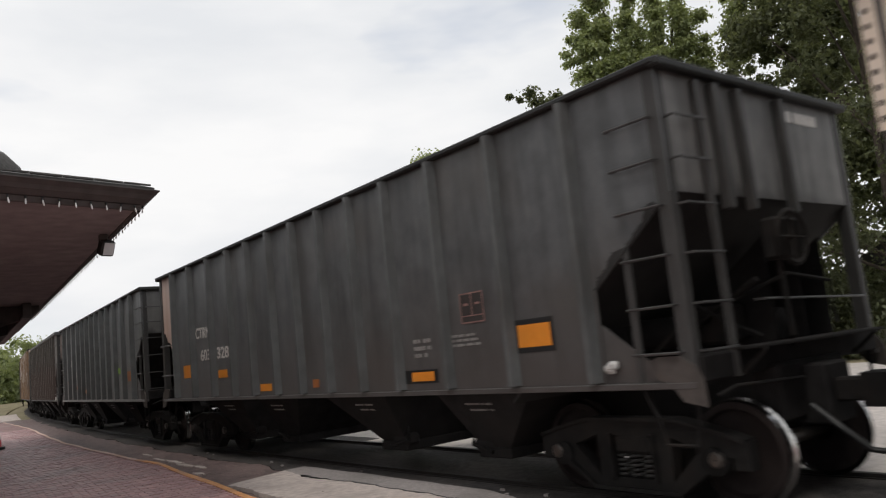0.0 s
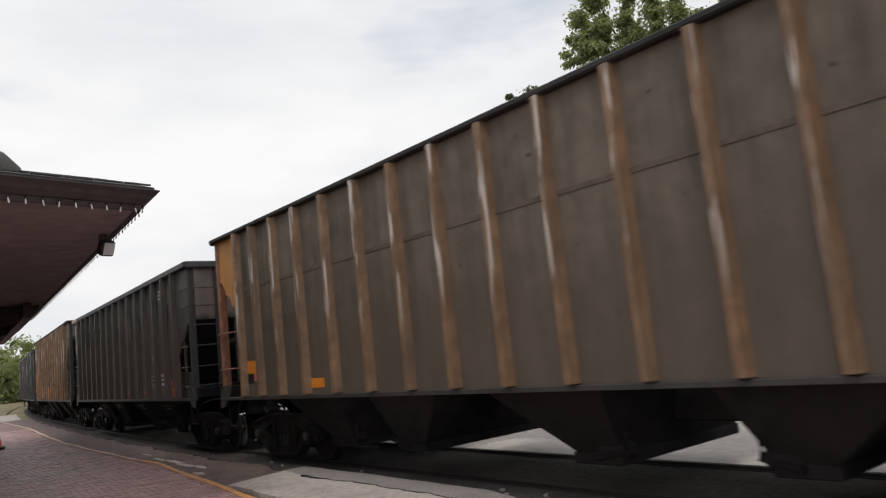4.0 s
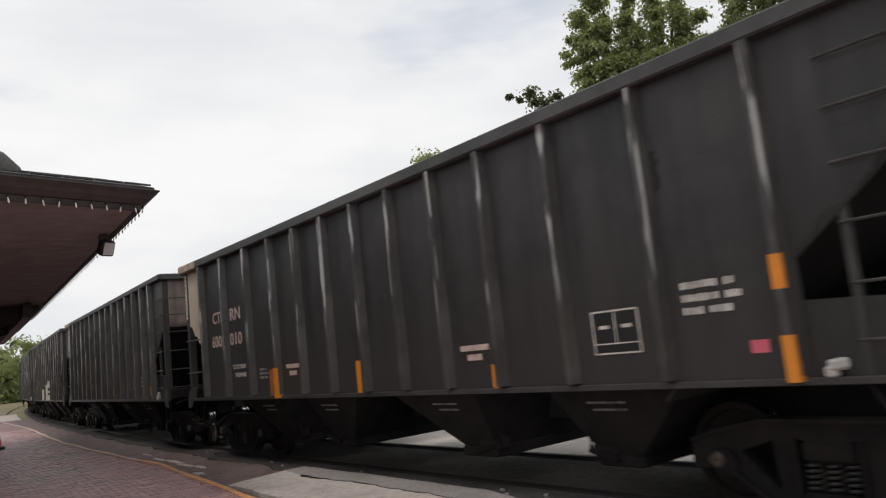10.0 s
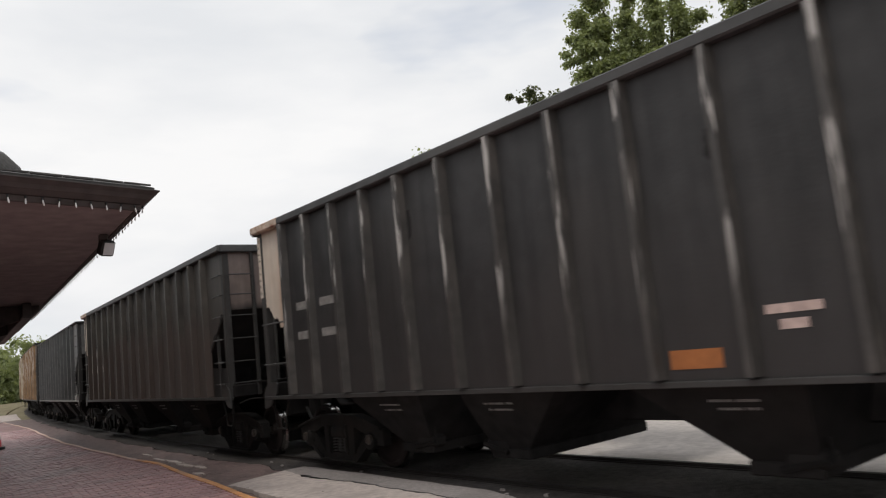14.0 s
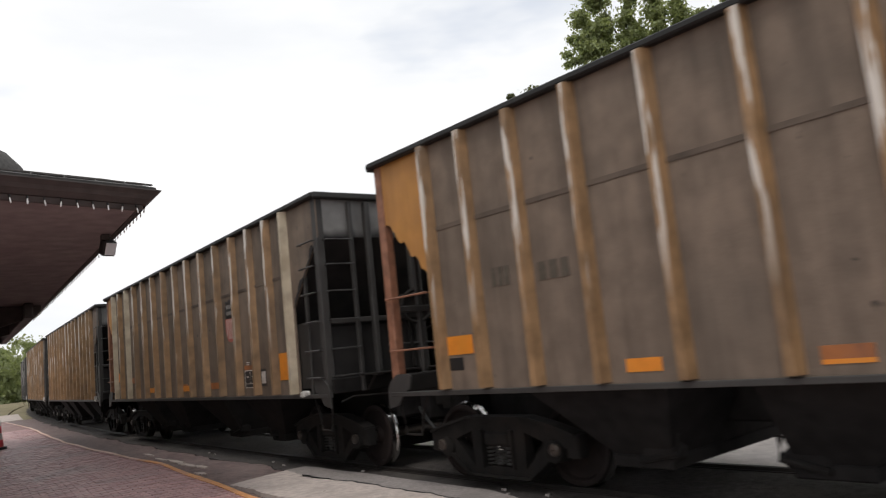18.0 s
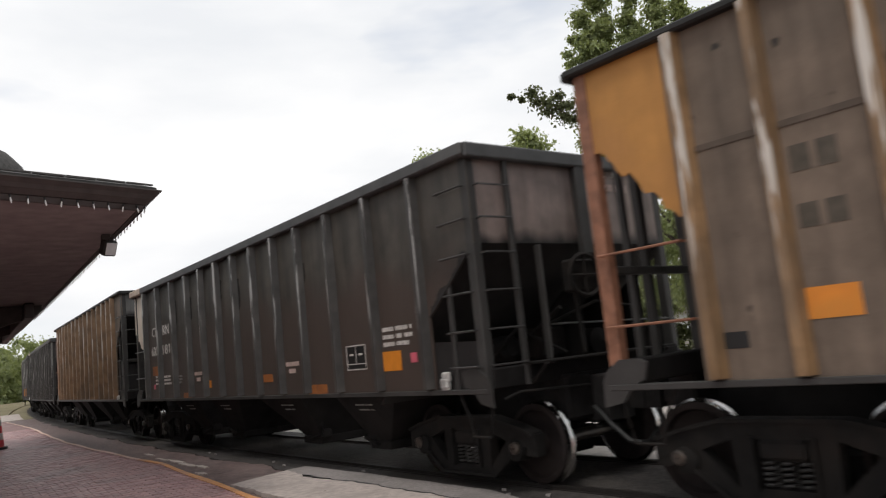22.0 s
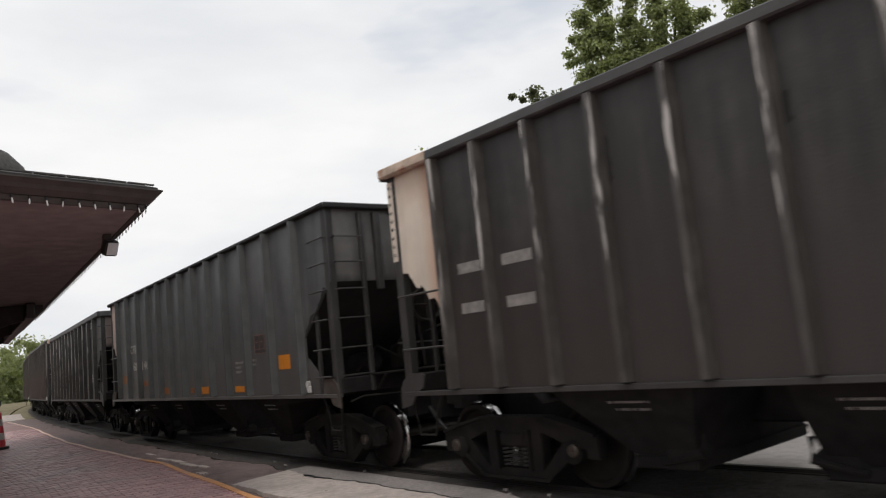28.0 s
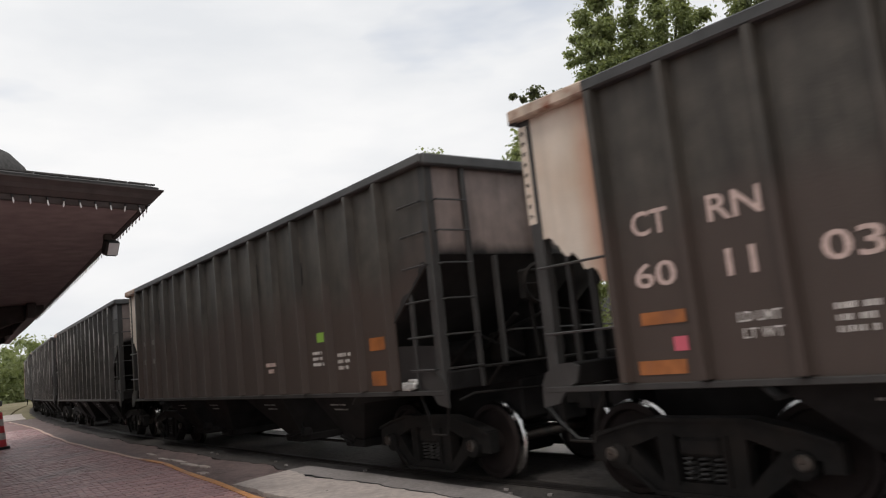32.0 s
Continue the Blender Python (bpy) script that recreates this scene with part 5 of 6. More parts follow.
LABELS = {"grey": "weathered grey steel coal hopper car with vertical stakes",
          "short": "dusty black steel coal hopper car with worn pale stakes",
          "tall": "coal-browned black steel hopper car with closely set stakes",
          "yellow": "dust-browned yellow coal hopper car with rusty orange stakes"}
PROTO, CARS = {}, []
for i, kind in enumerate(ORDER):
    if kind not in PROTO:
        PROTO[kind] = build_car(kind)
        ob = PROTO[kind]
    else:
        ob = copy_thing(PROTO[kind], pose(0, 0, 0))
    tagged(ob, LABELS[kind], "hopper car", "cars of the coal train")
    CARS.append(ob)


def plate(ob, name, material, x, z, w, h, lift=0.0, label=""):
    y = -HALF - 0.0025 - lift
    return part(name, Shape().box(x - w / 2, x + w / 2, y - 0.0015, -HALF + 0.002, z - h / 2, z + h / 2), material, ob, label)


def print_row(ob, material, x, z, w, h, lift, seed):
    """A row of unreadable print: short bars in words, one mesh."""
    rnd, s = random.Random(seed), Shape()
    y, a, step = -HALF - 0.0025 - lift, x - w / 2, max(0.02, h * 0.72)
    left = rnd.randint(3, 7)
    while a + step * 0.7 < x + w / 2:
        if left:
            s.box(a, a + step * rnd.uniform(0.5, 0.78), y - 0.0015, -HALF + 0.002, z - h / 2 * rnd.uniform(0.8, 1.0), z + h / 2 * rnd.uniform(0.8, 1.0))
            left -= 1
        else:
            left = rnd.randint(3, 7)
        a += step
    if s.v:
        tagged(part("stencil_line", s, material, ob), kind="stuff")


def marks(i, **kinds):
    """Tape, stickers and stencils on the side towards the platform: (x, z, width, height) each."""
    ob, lift = CARS[i], 0.0
    plain = {"amber": ("reflective_tape", M_ORANGE), "dull": ("reflective_tape", M_RUSTOR), "green": ("sticker", M_GREEN),
             "pink": ("sticker", M_PINK), "card": ("route_card", M_WHITE), "black": ("paint_patch", M_TAPEBLACK)}
    for kind in sorted(kinds, key=lambda k: k != "black"):
        for x, z, w, h in kinds[kind]:
            lift = 0.0 if kind == "black" else lift + 0.0003
            rib = min(KINDS[ORDER[i]]["ribs"], key=lambda r: abs(r - x))
            if kind in ("amber", "dull") and h > 2 * w and abs(rib - x) < 0.13:
                plate(ob, "reflective_tape", plain[kind][1], rib, z, 0.084, h, 0.1)
            elif kind in plain:
                thin = 0.65 if kind in ("amber", "dull") and h > 2 * w else 1.0
                plate(ob, plain[kind][0], plain[kind][1], x, z, w * thin, h, lift)
            elif kind in ("white", "faint"):
                m = M_WHITE if kind == "white" else M_FAINT
                if h > 0.19 and (ORDER[i] == "tall" and -4.7 < x < -4.1 or ORDER[i] == "grey" and -4.0 < x < -3.6):
                    say(i, "LD LMT", x - w / 2, x + w / 2, z + h * 0.1, z + h * 0.42, m)
                    say(i, "LT WT", x - w * 0.42, x + w / 2, z - h * 0.42, z - h * 0.1, m)
                    continue
                rnd = random.Random(int(x * 100))
                for k in range(3 if h > 0.15 else 2):
                    n = 3 if h > 0.15 else 2
                    hw = w * rnd.uniform(0.6, 0.98)
                    print_row(ob, m, x - (w - hw) / 2, z + h / 2 - h * (k + 0.5) / n, hw, h / n * 0.6, lift, int(x * 100) + k)
            elif kind == "two":
                plate(ob, "stencil_line", M_PINKW, x, z + h * 0.25, w, h * 0.3, lift)
                plate(ob, "stencil_line", M_PINKW, x - w * 0.02, z - h * 0.25, w * 0.5, h * 0.32, lift)
            elif kind in ("box", "redbox"):
                m = M_WHITE if kind == "box" else M_FADERED
                b = plate(ob, "stencil_box", M_TAPEBLACK if kind == "box" else M_DARK, x, z, w, h, lift)
                t = 0.015
                for dx, dz, bw, bh in ((0, h / 2 - t / 2, w, t), (0, -h / 2 + t / 2, w, t), (-w / 2 + t / 2, 0, t, h), (w / 2 - t / 2, 0, t, h), (0, -h * 0.26, w, t * 0.7), (0, 0.1 * h, t * 0.7, h * 0.7)):
                    part("border", Shape().box(x + dx - bw / 2, x + dx + bw / 2, -HALF - 0.0065 - lift, -HALF - 0.0035 - lift, z + dz - bh / 2, z + dz + bh / 2), m, b)
                for dx in (-0.24, 0.24):
                    part("stencil_line", Shape().box(x + dx * w - w * 0.1, x + dx * w + w * 0.1, -HALF - 0.0065 - lift, -HALF - 0.0035 - lift, z + h * 0.08, z + h * 0.16), m, b)
            elif kind == "ghost":
                for k in (-0.3, 0.0, 0.3):
                    plate(ob, "ghosted_figure", M_GHOST, x + k * w, z, w * 0.2, h * 0.85, lift)
            elif kind == "metal":
                s = Shape()
                rnd = random.Random(int(abs(x) * 100))
                for k in range(4):
                    a, b = x + rnd.uniform(-w, w) * 0.3, z + rnd.uniform(-h, h) * 0.3
                    s.box(a - w * 0.25, a + w * 0.25, -HALF - 0.03 - 0.01 * k, -HALF + 0.01, b - h * 0.3, b + h * 0.3, 0.015)
                part("crumpled_tag", s, M_SILVER, ob, "crumpled bare metal tag")


def say(i, text, x0, x1, z0, z1, material):
    big = z1 - z0 > 0.15
    for k in range(len(GLYPHS[text][1]) if big else 1):
        part("letter" if big else "small_lettering", letters(text, x1 - x0, z1 - z0, k if big else None), material, CARS[i], m=pose(x0, -HALF - 0.0015, z0, 90, 0, 0))


def road_number(i, a, b, c="", material=M_PINKW, dx=0.0, dz=0.0):
    """The car's letters and number, split over the bays between its stakes."""
    kind = ORDER[i]
    if kind != "grey":
        pieces = [k for k in (a, b, c) if k]
        w = 0.5 / len(pieces)
        for k, word in enumerate(pieces):
            part("end_number", letters(word, w * 0.86, 0.1), M_PINKW, CARS[i], m=pose(BODY - 0.008, 0.5 + k * w, 3.41, 90, 0, 90))
    if kind == "grey":
        rows = [("CTRN", -4.29, -3.58, 2.3), (a, -4.08, -3.6, 1.85), (b, -3.26, -2.73, 1.85)]
        material = M_WHITE
    elif kind == "short":
        rows = [("CT", -5.0, -4.65, 2.51), ("RN", -4.22, -3.8, 2.51), (a, -5.08, -4.65, 2.06), (b, -4.28, -3.78, 2.06)]
    else:
        rows = [("CT", -5.3, -4.96, 2.4), ("RN", -4.62, -4.2, 2.4)] + [(k, x0, x1, 1.945) for k, x0, x1 in zip((a, b, c), (-5.33, -4.61, -3.85), (-4.95, -4.22, -3.46))]
    for word, x0, x1, z in rows:
        thin = 0.08 if word == "11" else 0.0
        say(i, word, x0 + dx + thin, x1 + dx - thin, z + dz, z + dz + 0.22, material)


def shield(i, low, stripes, band=M_TAPEBLACK):
    """A plain shield: dark head with two bars, lower field, with or without stripes."""
    x0, x1, z0, z1 = 2.64, 3.1, 2.12, 2.92
    cx, zm = (x0 + x1) / 2, 2.56
    s = Shape()
    y = -HALF - 0.0015
    out = [(x0 + 0.02, zm), (x0, zm + 0.14), (x0 + 0.06, z1 - 0.08), (x0 + 0.02, z1 - 0.02), (cx - 0.1, z1 - 0.04), (cx, z1), (cx + 0.1, z1 - 0.04), (x1 - 0.02, z1 - 0.02), (x1 - 0.06, z1 - 0.08), (x1, zm + 0.14), (x1 - 0.02, zm)]
    hd = part("shield_head", s.prism(out, y - 0.002, y), band, CARS[i])
    for dz in (0.22, 0.1):
        part("head_bar", Shape().box(x0 + 0.09, x1 - 0.09, y - 0.0045, y - 0.002, zm + dz - 0.035, zm + dz + 0.035), M_WHITE if low is not M_REDSTRIPE else M_FAINT, hd)
    body = [(x0 + 0.02, zm), (x1 - 0.02, zm), (x1 - 0.01, zm - 0.2), (x1 - 0.06, z0 + 0.1), (cx + 0.12, z0 + 0.02), (cx, z0), (cx - 0.12, z0 + 0.02), (x0 + 0.06, z0 + 0.1), (x0 + 0.01, zm - 0.2)]
    fd = part("shield_field", Shape().prism(body, y - 0.002, y), low, CARS[i])
    for k in range(5 if stripes else 0):
        x = x0 + 0.075 + k * 0.077
        part("stripe", Shape().box(x - 0.018, x + 0.018, y - 0.0045, y - 0.002, z0 + (0.12 if k in (0, 4) else 0.06), zm - 0.01), stripes, fd)


def repaint(i, material, *names):
    for o in CARS[i].children:
        if o.name.split(".")[0] in names:
            o.material_slots[0].link = "OBJECT"
            o.material_slots[0].material = material


for i in (3, 5, 13, 26, 27):
    repaint(i, M_BROWN, "side_sheet", "stake")
repaint(19, M_BROWN, "side_sheet")
for i in (4, 6):
    repaint(i, M_TAN_D, "side_sheet")
for i in (4, 6, 20):
    repaint(i, M_RIB_YD, "stake")
for i in (0, 12, 22, 32):
    repaint(i, M_BLACK, "side_sheet")
for i in (10,):
    repaint(i, M_PANEL_P, "end_panel")
for o in CARS[16].children:
    if o.name.startswith("stake") and any(abs(o.matrix_basis.translation.x - x) < 0.1 for x in (-5.33, -3.99, 5.33)):
        o.material_slots[0].link = "OBJECT"
        o.material_slots[0].material = M_PALE_Y

repaint(11, M_CHORD, "chord_end")

road_number(1, "603", "328")
road_number(2, "603", "055", dz=0.04)
road_number(14, "603", "446", dx=0.03, dz=0.06)
road_number(24, "603", "146", dx=-0.04)
road_number(5, "60", "12", "86", M_WHITE, dx=0.06, dz=-0.02)
road_number(8, "60", "25", "32")
road_number(10, "60", "20", "26")
road_number(11, "60", "26", "71", M_WHITE)
road_number(13, "60", "14", "97", M_WHITE)
road_number(26, "60", "11", "03", dx=0.075, dz=-0.01)
road_number(7, "600", "018", material=M_WHITE)
road_number(9, "600", "010")
road_number(19, "600", "181", material=M_WHITE, dx=-0.02, dz=0.07)
road_number(21, "600", "024")
road_number(22, "600", "138", material=M_WHITE)
road_number(25, "600", "096", material=M_WHITE)
say(11, "LD LMT", -4.53, -4.18, 1.47, 1.55, M_FAINT)
say(11, "LT WT", -4.5, -4.2, 1.32, 1.4, M_FAINT)
say(11, "234000", -3.78, -3.28, 1.46, 1.55, M_WHITE)
say(11, "52000", -3.7, -3.28, 1.31, 1.4, M_WHITE)
say(9, "212100", -4.22, -3.7, 1.62, 1.7, M_WHITE)
say(9, "50900", -4.14, -3.7, 1.47, 1.55, M_WHITE)
for i in (3, 12, 23, 27, 28, 29, 30):
    for x, z, w in ((-5.05, 2.47, 0.34), (-4.36, 2.47, 0.4), (-5.05, 2.02, 0.34), (-4.36, 2.02, 0.38)):
        plate(CARS[i], "worn_lettering", M_FAINT, x, z, w, 0.12)
shield(6, M_WHITE, M_TAPEBLACK)
shield(15, M_WHITE, None)
shield(18, M_WHITE, None)
shield(16, M_REDSTRIPE, M_PINKW)
shield(17, M_WHITE, M_REDSTRIPE)
shield(20, M_REDSTRIPE, None)
part("painted_ring", Shape().lathe([(-HALF - 0.004, 0.1), (-HALF - 0.004, 0.13), (-HALF, 0.13), (-HALF, 0.1)], "y", 24, (2.9, 0, 1.86)), M_WHITE, CARS[15])
plate(CARS[18], "ghosted_figure", M_GHOST, -4.52, 2.72, 0.13, 0.2)
plate(CARS[18], "ghosted_figure", M_GHOST, -4.34, 2.72, 0.13, 0.2)
plate(CARS[18], "ghosted_figure", M_GHOST, -4.52, 2.29, 0.13, 0.18)
plate(CARS[18], "ghosted_figure", M_GHOST, -4.34, 2.29, 0.13, 0.18)
for i in (8, 10, 11, 13, 26, 5, 9, 7):
    for k in range(5):
        plate(CARS[i], "edge_stencil", M_WHITE, -5.4 if ORDER[i] == "tall" else -5.34, 1.2 + 0.1 * k, 0.05, 0.06)
marks(1, amber=((-4.85, 1.67, 0.42, 0.26), (-3.05, 1.56, 0.41, 0.15), (-1.31, 1.26, 0.41, 0.12), (4.66, 1.64, 0.43, 0.23), (2.85, 1.29, 0.42, 0.11)), dull=((0.33, 1.28, 0.18, 0.12),), black=((4.66, 1.64, 0.51, 0.34), (2.77, 1.29, 0.71, 0.16)), redbox=((3.81, 2.02, 0.37, 0.34),), faint=((2.92, 1.63, 0.39, 0.26), (3.71, 1.67, 0.59, 0.16)), metal=((5.55, 1.27, 0.18, 0.11),))
marks(2, amber=((-1.38, 1.4, 0.37, 0.13),), white=((-3.79, 1.33, 0.33, 0.24),), faint=((-3.03, 1.41, 0.31, 0.11),), green=((3.54, 1.91, 0.27, 0.16),), dull=((4.76, 1.73, 0.5, 0.26), (-4.86, 1.71, 0.5, 0.23), (-3.02, 1.56, 0.41, 0.13)))
marks(3, faint=((4.33, 3.5, 0.5, 0.21), (4.27, 1.55, 0.5, 0.25)), white=((1.85, 1.57, 0.39, 0.23),), box=((3.48, 1.55, 0.45, 0.29),), pink=((5.01, 1.38, 0.28, 0.08),), dull=((5.18, 1.76, 0.13, 0.85),), metal=((5.63, 1.19, 0.18, 0.14),))
marks(4, amber=((-5.08, 1.62, 0.4, 0.22), (-3.01, 1.29, 0.38, 0.14)), black=((-5.19, 1.42, 0.27, 0.16),), pink=((-4.96, 1.44, 0.13, 0.12),), ghost=((-4.44, 2.27, 0.46, 0.21), (-3.71, 2.29, 0.47, 0.26)))
marks(5, dull=((-5.12, 1.67, 0.46, 0.13), (-2.88, 1.29, 0.41, 0.12), (-1.25, 1.27, 0.43, 0.13), (0.96, 1.29, 0.17, 0.12), (5.01, 1.27, 0.45, 0.21), (2.71, 1.29, 0.44, 0.11)), faint=((-2.8, 1.53, 0.31, 0.21), (-4.34, 1.56, 0.35, 0.25), (-3.62, 1.54, 0.44, 0.23)), two=((-2.0, 1.53, 0.39, 0.23),), green=((3.52, 2.06, 0.21, 0.17),), box=((3.52, 1.52, 0.48, 0.26),), white=((4.29, 1.55, 0.47, 0.3), (4.34, 3.5, 0.49, 0.25)), pink=((4.83, 1.46, 0.1, 0.1),))
marks(6, amber=((-2.47, 1.48, 0.18, 0.47), (0.06, 1.46, 0.15, 0.47), (2.58, 1.46, 0.13, 0.47), (-5.29, 1.97, 0.17, 0.9), (-2.46, 1.5, 0.13, 0.46)), box=((3.54, 1.39, 0.37, 0.3),), faint=((-1.37, 1.54, 0.58, 0.42),), black=((-5.11, 1.6, 0.29, 0.28), (4.96, 1.52, 0.41, 0.39)), pink=((-5.1, 1.6, 0.14, 0.14), (5.05, 1.54, 0.16, 0.13)), ghost=((-4.42, 2.31, 0.35, 0.24), (-3.72, 2.22, 0.48, 0.2)), white=((4.87, 1.55, 0.18, 0.18),))
marks(7, amber=((-5.12, 1.75, 0.41, 0.2), (-3.03, 1.34, 0.4, 0.12), (-1.29, 1.35, 0.41, 0.1), (4.54, 1.59, 0.44, 0.2)), two=((-2.04, 1.49, 0.49, 0.24),), faint=((-3.08, 1.51, 0.31, 0.12), (-4.71, 1.5, 0.32, 0.21), (4.75, 1.81, 0.59, 0.21)), white=((-4.02, 1.51, 0.53, 0.26),), pink=((-5.21, 1.35, 0.15, 0.08),), black=((-2.16, 1.14, 0.61, 0.13), (0.23, 1.14, 0.4, 0.11)), box=((3.75, 1.58, 0.55, 0.34),))
marks(8, amber=((-2.98, 1.29, 0.42, 0.11), (-1.2, 1.29, 0.34, 0.11), (1.02, 1.31, 0.41, 0.11), (2.77, 1.29, 0.37, 0.12)), dull=((-0.44, 1.33, 0.21, 0.07), (-5.16, 1.65, 0.34, 0.24), (-5.24, 1.25, 0.28, 0.11)), two=((1.92, 1.53, 0.37, 0.25), (-2.07, 1.52, 0.4, 0.27)), faint=((2.68, 1.44, 0.16, 0.04), (-3.69, 1.44, 0.45, 0.21)))
marks(9, amber=((-0.24, 1.33, 0.17, 0.45), (2.31, 1.24, 0.12, 0.27), (5.27, 1.91, 0.08, 0.26), (5.25, 1.27, 0.09, 0.34), (-2.54, 1.33, 0.1, 0.48)), dull=((-2.78, 1.34, 0.18, 0.43),), box=((3.87, 1.59, 0.49, 0.4),), white=((4.83, 1.8, 0.58, 0.32),), pink=((5.11, 1.37, 0.13, 0.1),), two=((2.04, 1.52, 0.44, 0.21), (-2.03, 1.52, 0.42, 0.22)), metal=((5.62, 1.19, 0.16, 0.13),), faint=((-3.01, 1.5, 0.34, 0.21),))
marks(10, amber=((5.06, 1.32, 0.43, 0.22), (2.75, 1.31, 0.36, 0.13), (1.1, 1.31, 0.44, 0.13), (-5.06, 1.73, 0.22, 0.15), (-5.2, 1.6, 0.22, 0.14), (-5.27, 1.25, 0.21, 0.11), (-5.01, 1.23, 0.22, 0.1), (-3.08, 1.32, 0.24, 0.12)), dull=((-1.31, 1.32, 0.38, 0.12),), box=((3.54, 1.54, 0.48, 0.33),), white=((4.34, 1.55, 0.49, 0.28), (5.11, 1.81, 0.24, 0.11), (-4.35, 1.45, 0.3, 0.23), (-3.69, 1.45, 0.41, 0.26)), pink=((5.21, 1.62, 0.13, 0.1), (-4.98, 1.45, 0.14, 0.12)), faint=((4.38, 3.5, 0.47, 0.18),), metal=((5.7, 1.17, 0.22, 0.18),))
marks(11, two=((-2.06, 1.53, 0.36, 0.25),), faint=((-4.36, 1.43, 0.33, 0.25),), pink=((-5.02, 1.42, 0.12, 0.1), (4.95, 1.36, 0.13, 0.12)), box=((3.38, 1.6, 0.49, 0.36),), green=((3.4, 1.88, 0.2, 0.14),), white=((4.17, 1.59, 0.49, 0.27),))
marks(12, faint=((4.36, 3.5, 0.45, 0.22),), green=((3.58, 1.8, 0.2, 0.16),), box=((3.43, 1.58, 0.38, 0.24),), amber=((3.44, 1.33, 0.4, 0.12), (4.99, 1.67, 0.46, 0.11), (4.95, 1.23, 0.45, 0.11)), white=((4.25, 1.56, 0.47, 0.26),), black=((4.97, 1.45, 0.42, 0.3),), dull=((4.99, 1.38, 0.4, 0.12), (1.02, 1.3, 0.45, 0.16)), two=((1.82, 1.58, 0.4, 0.24),), metal=((5.62, 1.2, 0.22, 0.16),))
marks(13, dull=((-5.04, 1.66, 0.39, 0.14), (-5.04, 1.22, 0.46, 0.1)), pink=((-4.87, 1.43, 0.11, 0.1),), white=((-4.26, 1.54, 0.32, 0.23), (-3.54, 1.54, 0.42, 0.24), (-2.75, 1.52, 0.37, 0.21)), two=((-2.03, 1.55, 0.34, 0.25),), amber=((-2.82, 1.29, 0.4, 0.14),))
marks(14, amber=((4.96, 1.88, 0.15, 0.9), (-4.81, 1.87, 0.15, 0.9), (-4.17, 1.29, 0.19, 0.13)), dull=((2.76, 1.62, 0.12, 0.42), (3.88, 1.27, 0.2, 0.09)), redbox=((3.89, 2.0, 0.4, 0.32),), white=((3.01, 1.63, 0.42, 0.26), (-3.87, 1.33, 0.22, 0.24)), faint=((3.84, 1.67, 0.57, 0.15),), metal=((5.69, 1.2, 0.11, 0.23),))
marks(15, box=((3.64, 1.41, 0.44, 0.3),), amber=((2.77, 1.36, 0.41, 0.11), (1.06, 1.27, 0.44, 0.11), (-5.08, 1.62, 0.43, 0.21), (-2.84, 1.28, 0.34, 0.12), (-1.27, 1.27, 0.34, 0.13)), dull=((-1.27, 1.29, 0.34, 0.1),), black=((-5.17, 1.41, 0.26, 0.14),), ghost=((-4.36, 2.3, 0.3, 0.24), (-3.67, 2.27, 0.46, 0.22)))
marks(16, box=((3.62, 1.42, 0.45, 0.31),), dull=((3.63, 1.62, 0.47, 0.08), (0.12, 1.35, 0.49, 0.12), (1.96, 1.34, 0.47, 0.12), (-5.17, 1.69, 0.27, 0.22), (-3.8, 1.6, 0.38, 0.13)), white=((3.58, 1.69, 0.15, 0.07),), black=((4.16, 1.43, 0.2, 0.29),), card=((4.17, 1.43, 0.15, 0.2), (5.06, 1.58, 0.16, 0.16)), amber=((5.0, 1.58, 0.39, 0.43), (-2.25, 1.32, 0.43, 0.11), (0.25, 1.32, 0.4, 0.12), (-5.08, 1.72, 0.4, 0.23)), metal=((5.64, 1.16, 0.23, 0.13),))
marks(17, box=((3.61, 1.42, 0.46, 0.31),), amber=((2.76, 1.33, 0.4, 0.12), (1.14, 1.29, 0.4, 0.12), (-1.38, 1.32, 0.42, 0.1), (4.84, 1.55, 0.14, 0.46)), dull=((-3.1, 1.31, 0.42, 0.11),), card=((5.05, 1.52, 0.16, 0.33),), metal=((5.61, 1.16, 0.25, 0.19),))
marks(18, box=((3.62, 1.4, 0.49, 0.31),), amber=((4.37, 1.66, 0.44, 0.25), (2.75, 1.29, 0.47, 0.14), (1.08, 1.33, 0.53, 0.13), (-4.47, 1.65, 0.37, 0.23), (-4.5, 1.65, 0.41, 0.21)), card=((5.1, 1.54, 0.16, 0.17),), metal=((5.52, 1.16, 0.21, 0.23),), black=((-5.17, 1.43, 0.19, 0.13),))
marks(19, box=((3.79, 1.6, 0.48, 0.34),), amber=((4.58, 1.51, 0.46, 0.25), (-1.54, 1.38, 0.15, 0.14)), dull=((2.69, 1.18, 0.53, 0.16), (1.03, 1.41, 0.38, 0.13), (-4.83, 1.77, 0.49, 0.22), (-2.82, 1.16, 0.46, 0.14)), two=((1.94, 1.55, 0.41, 0.22), (-2.13, 1.55, 0.41, 0.24)), white=((4.79, 1.82, 0.66, 0.29), (-4.72, 1.55, 0.34, 0.24), (-4.01, 1.54, 0.54, 0.24)), pink=((5.07, 1.53, 0.12, 0.12), (-5.0, 1.4, 0.12, 0.11)), metal=((5.6, 1.23, 0.24, 0.19),), faint=((-3.14, 1.53, 0.32, 0.2),))
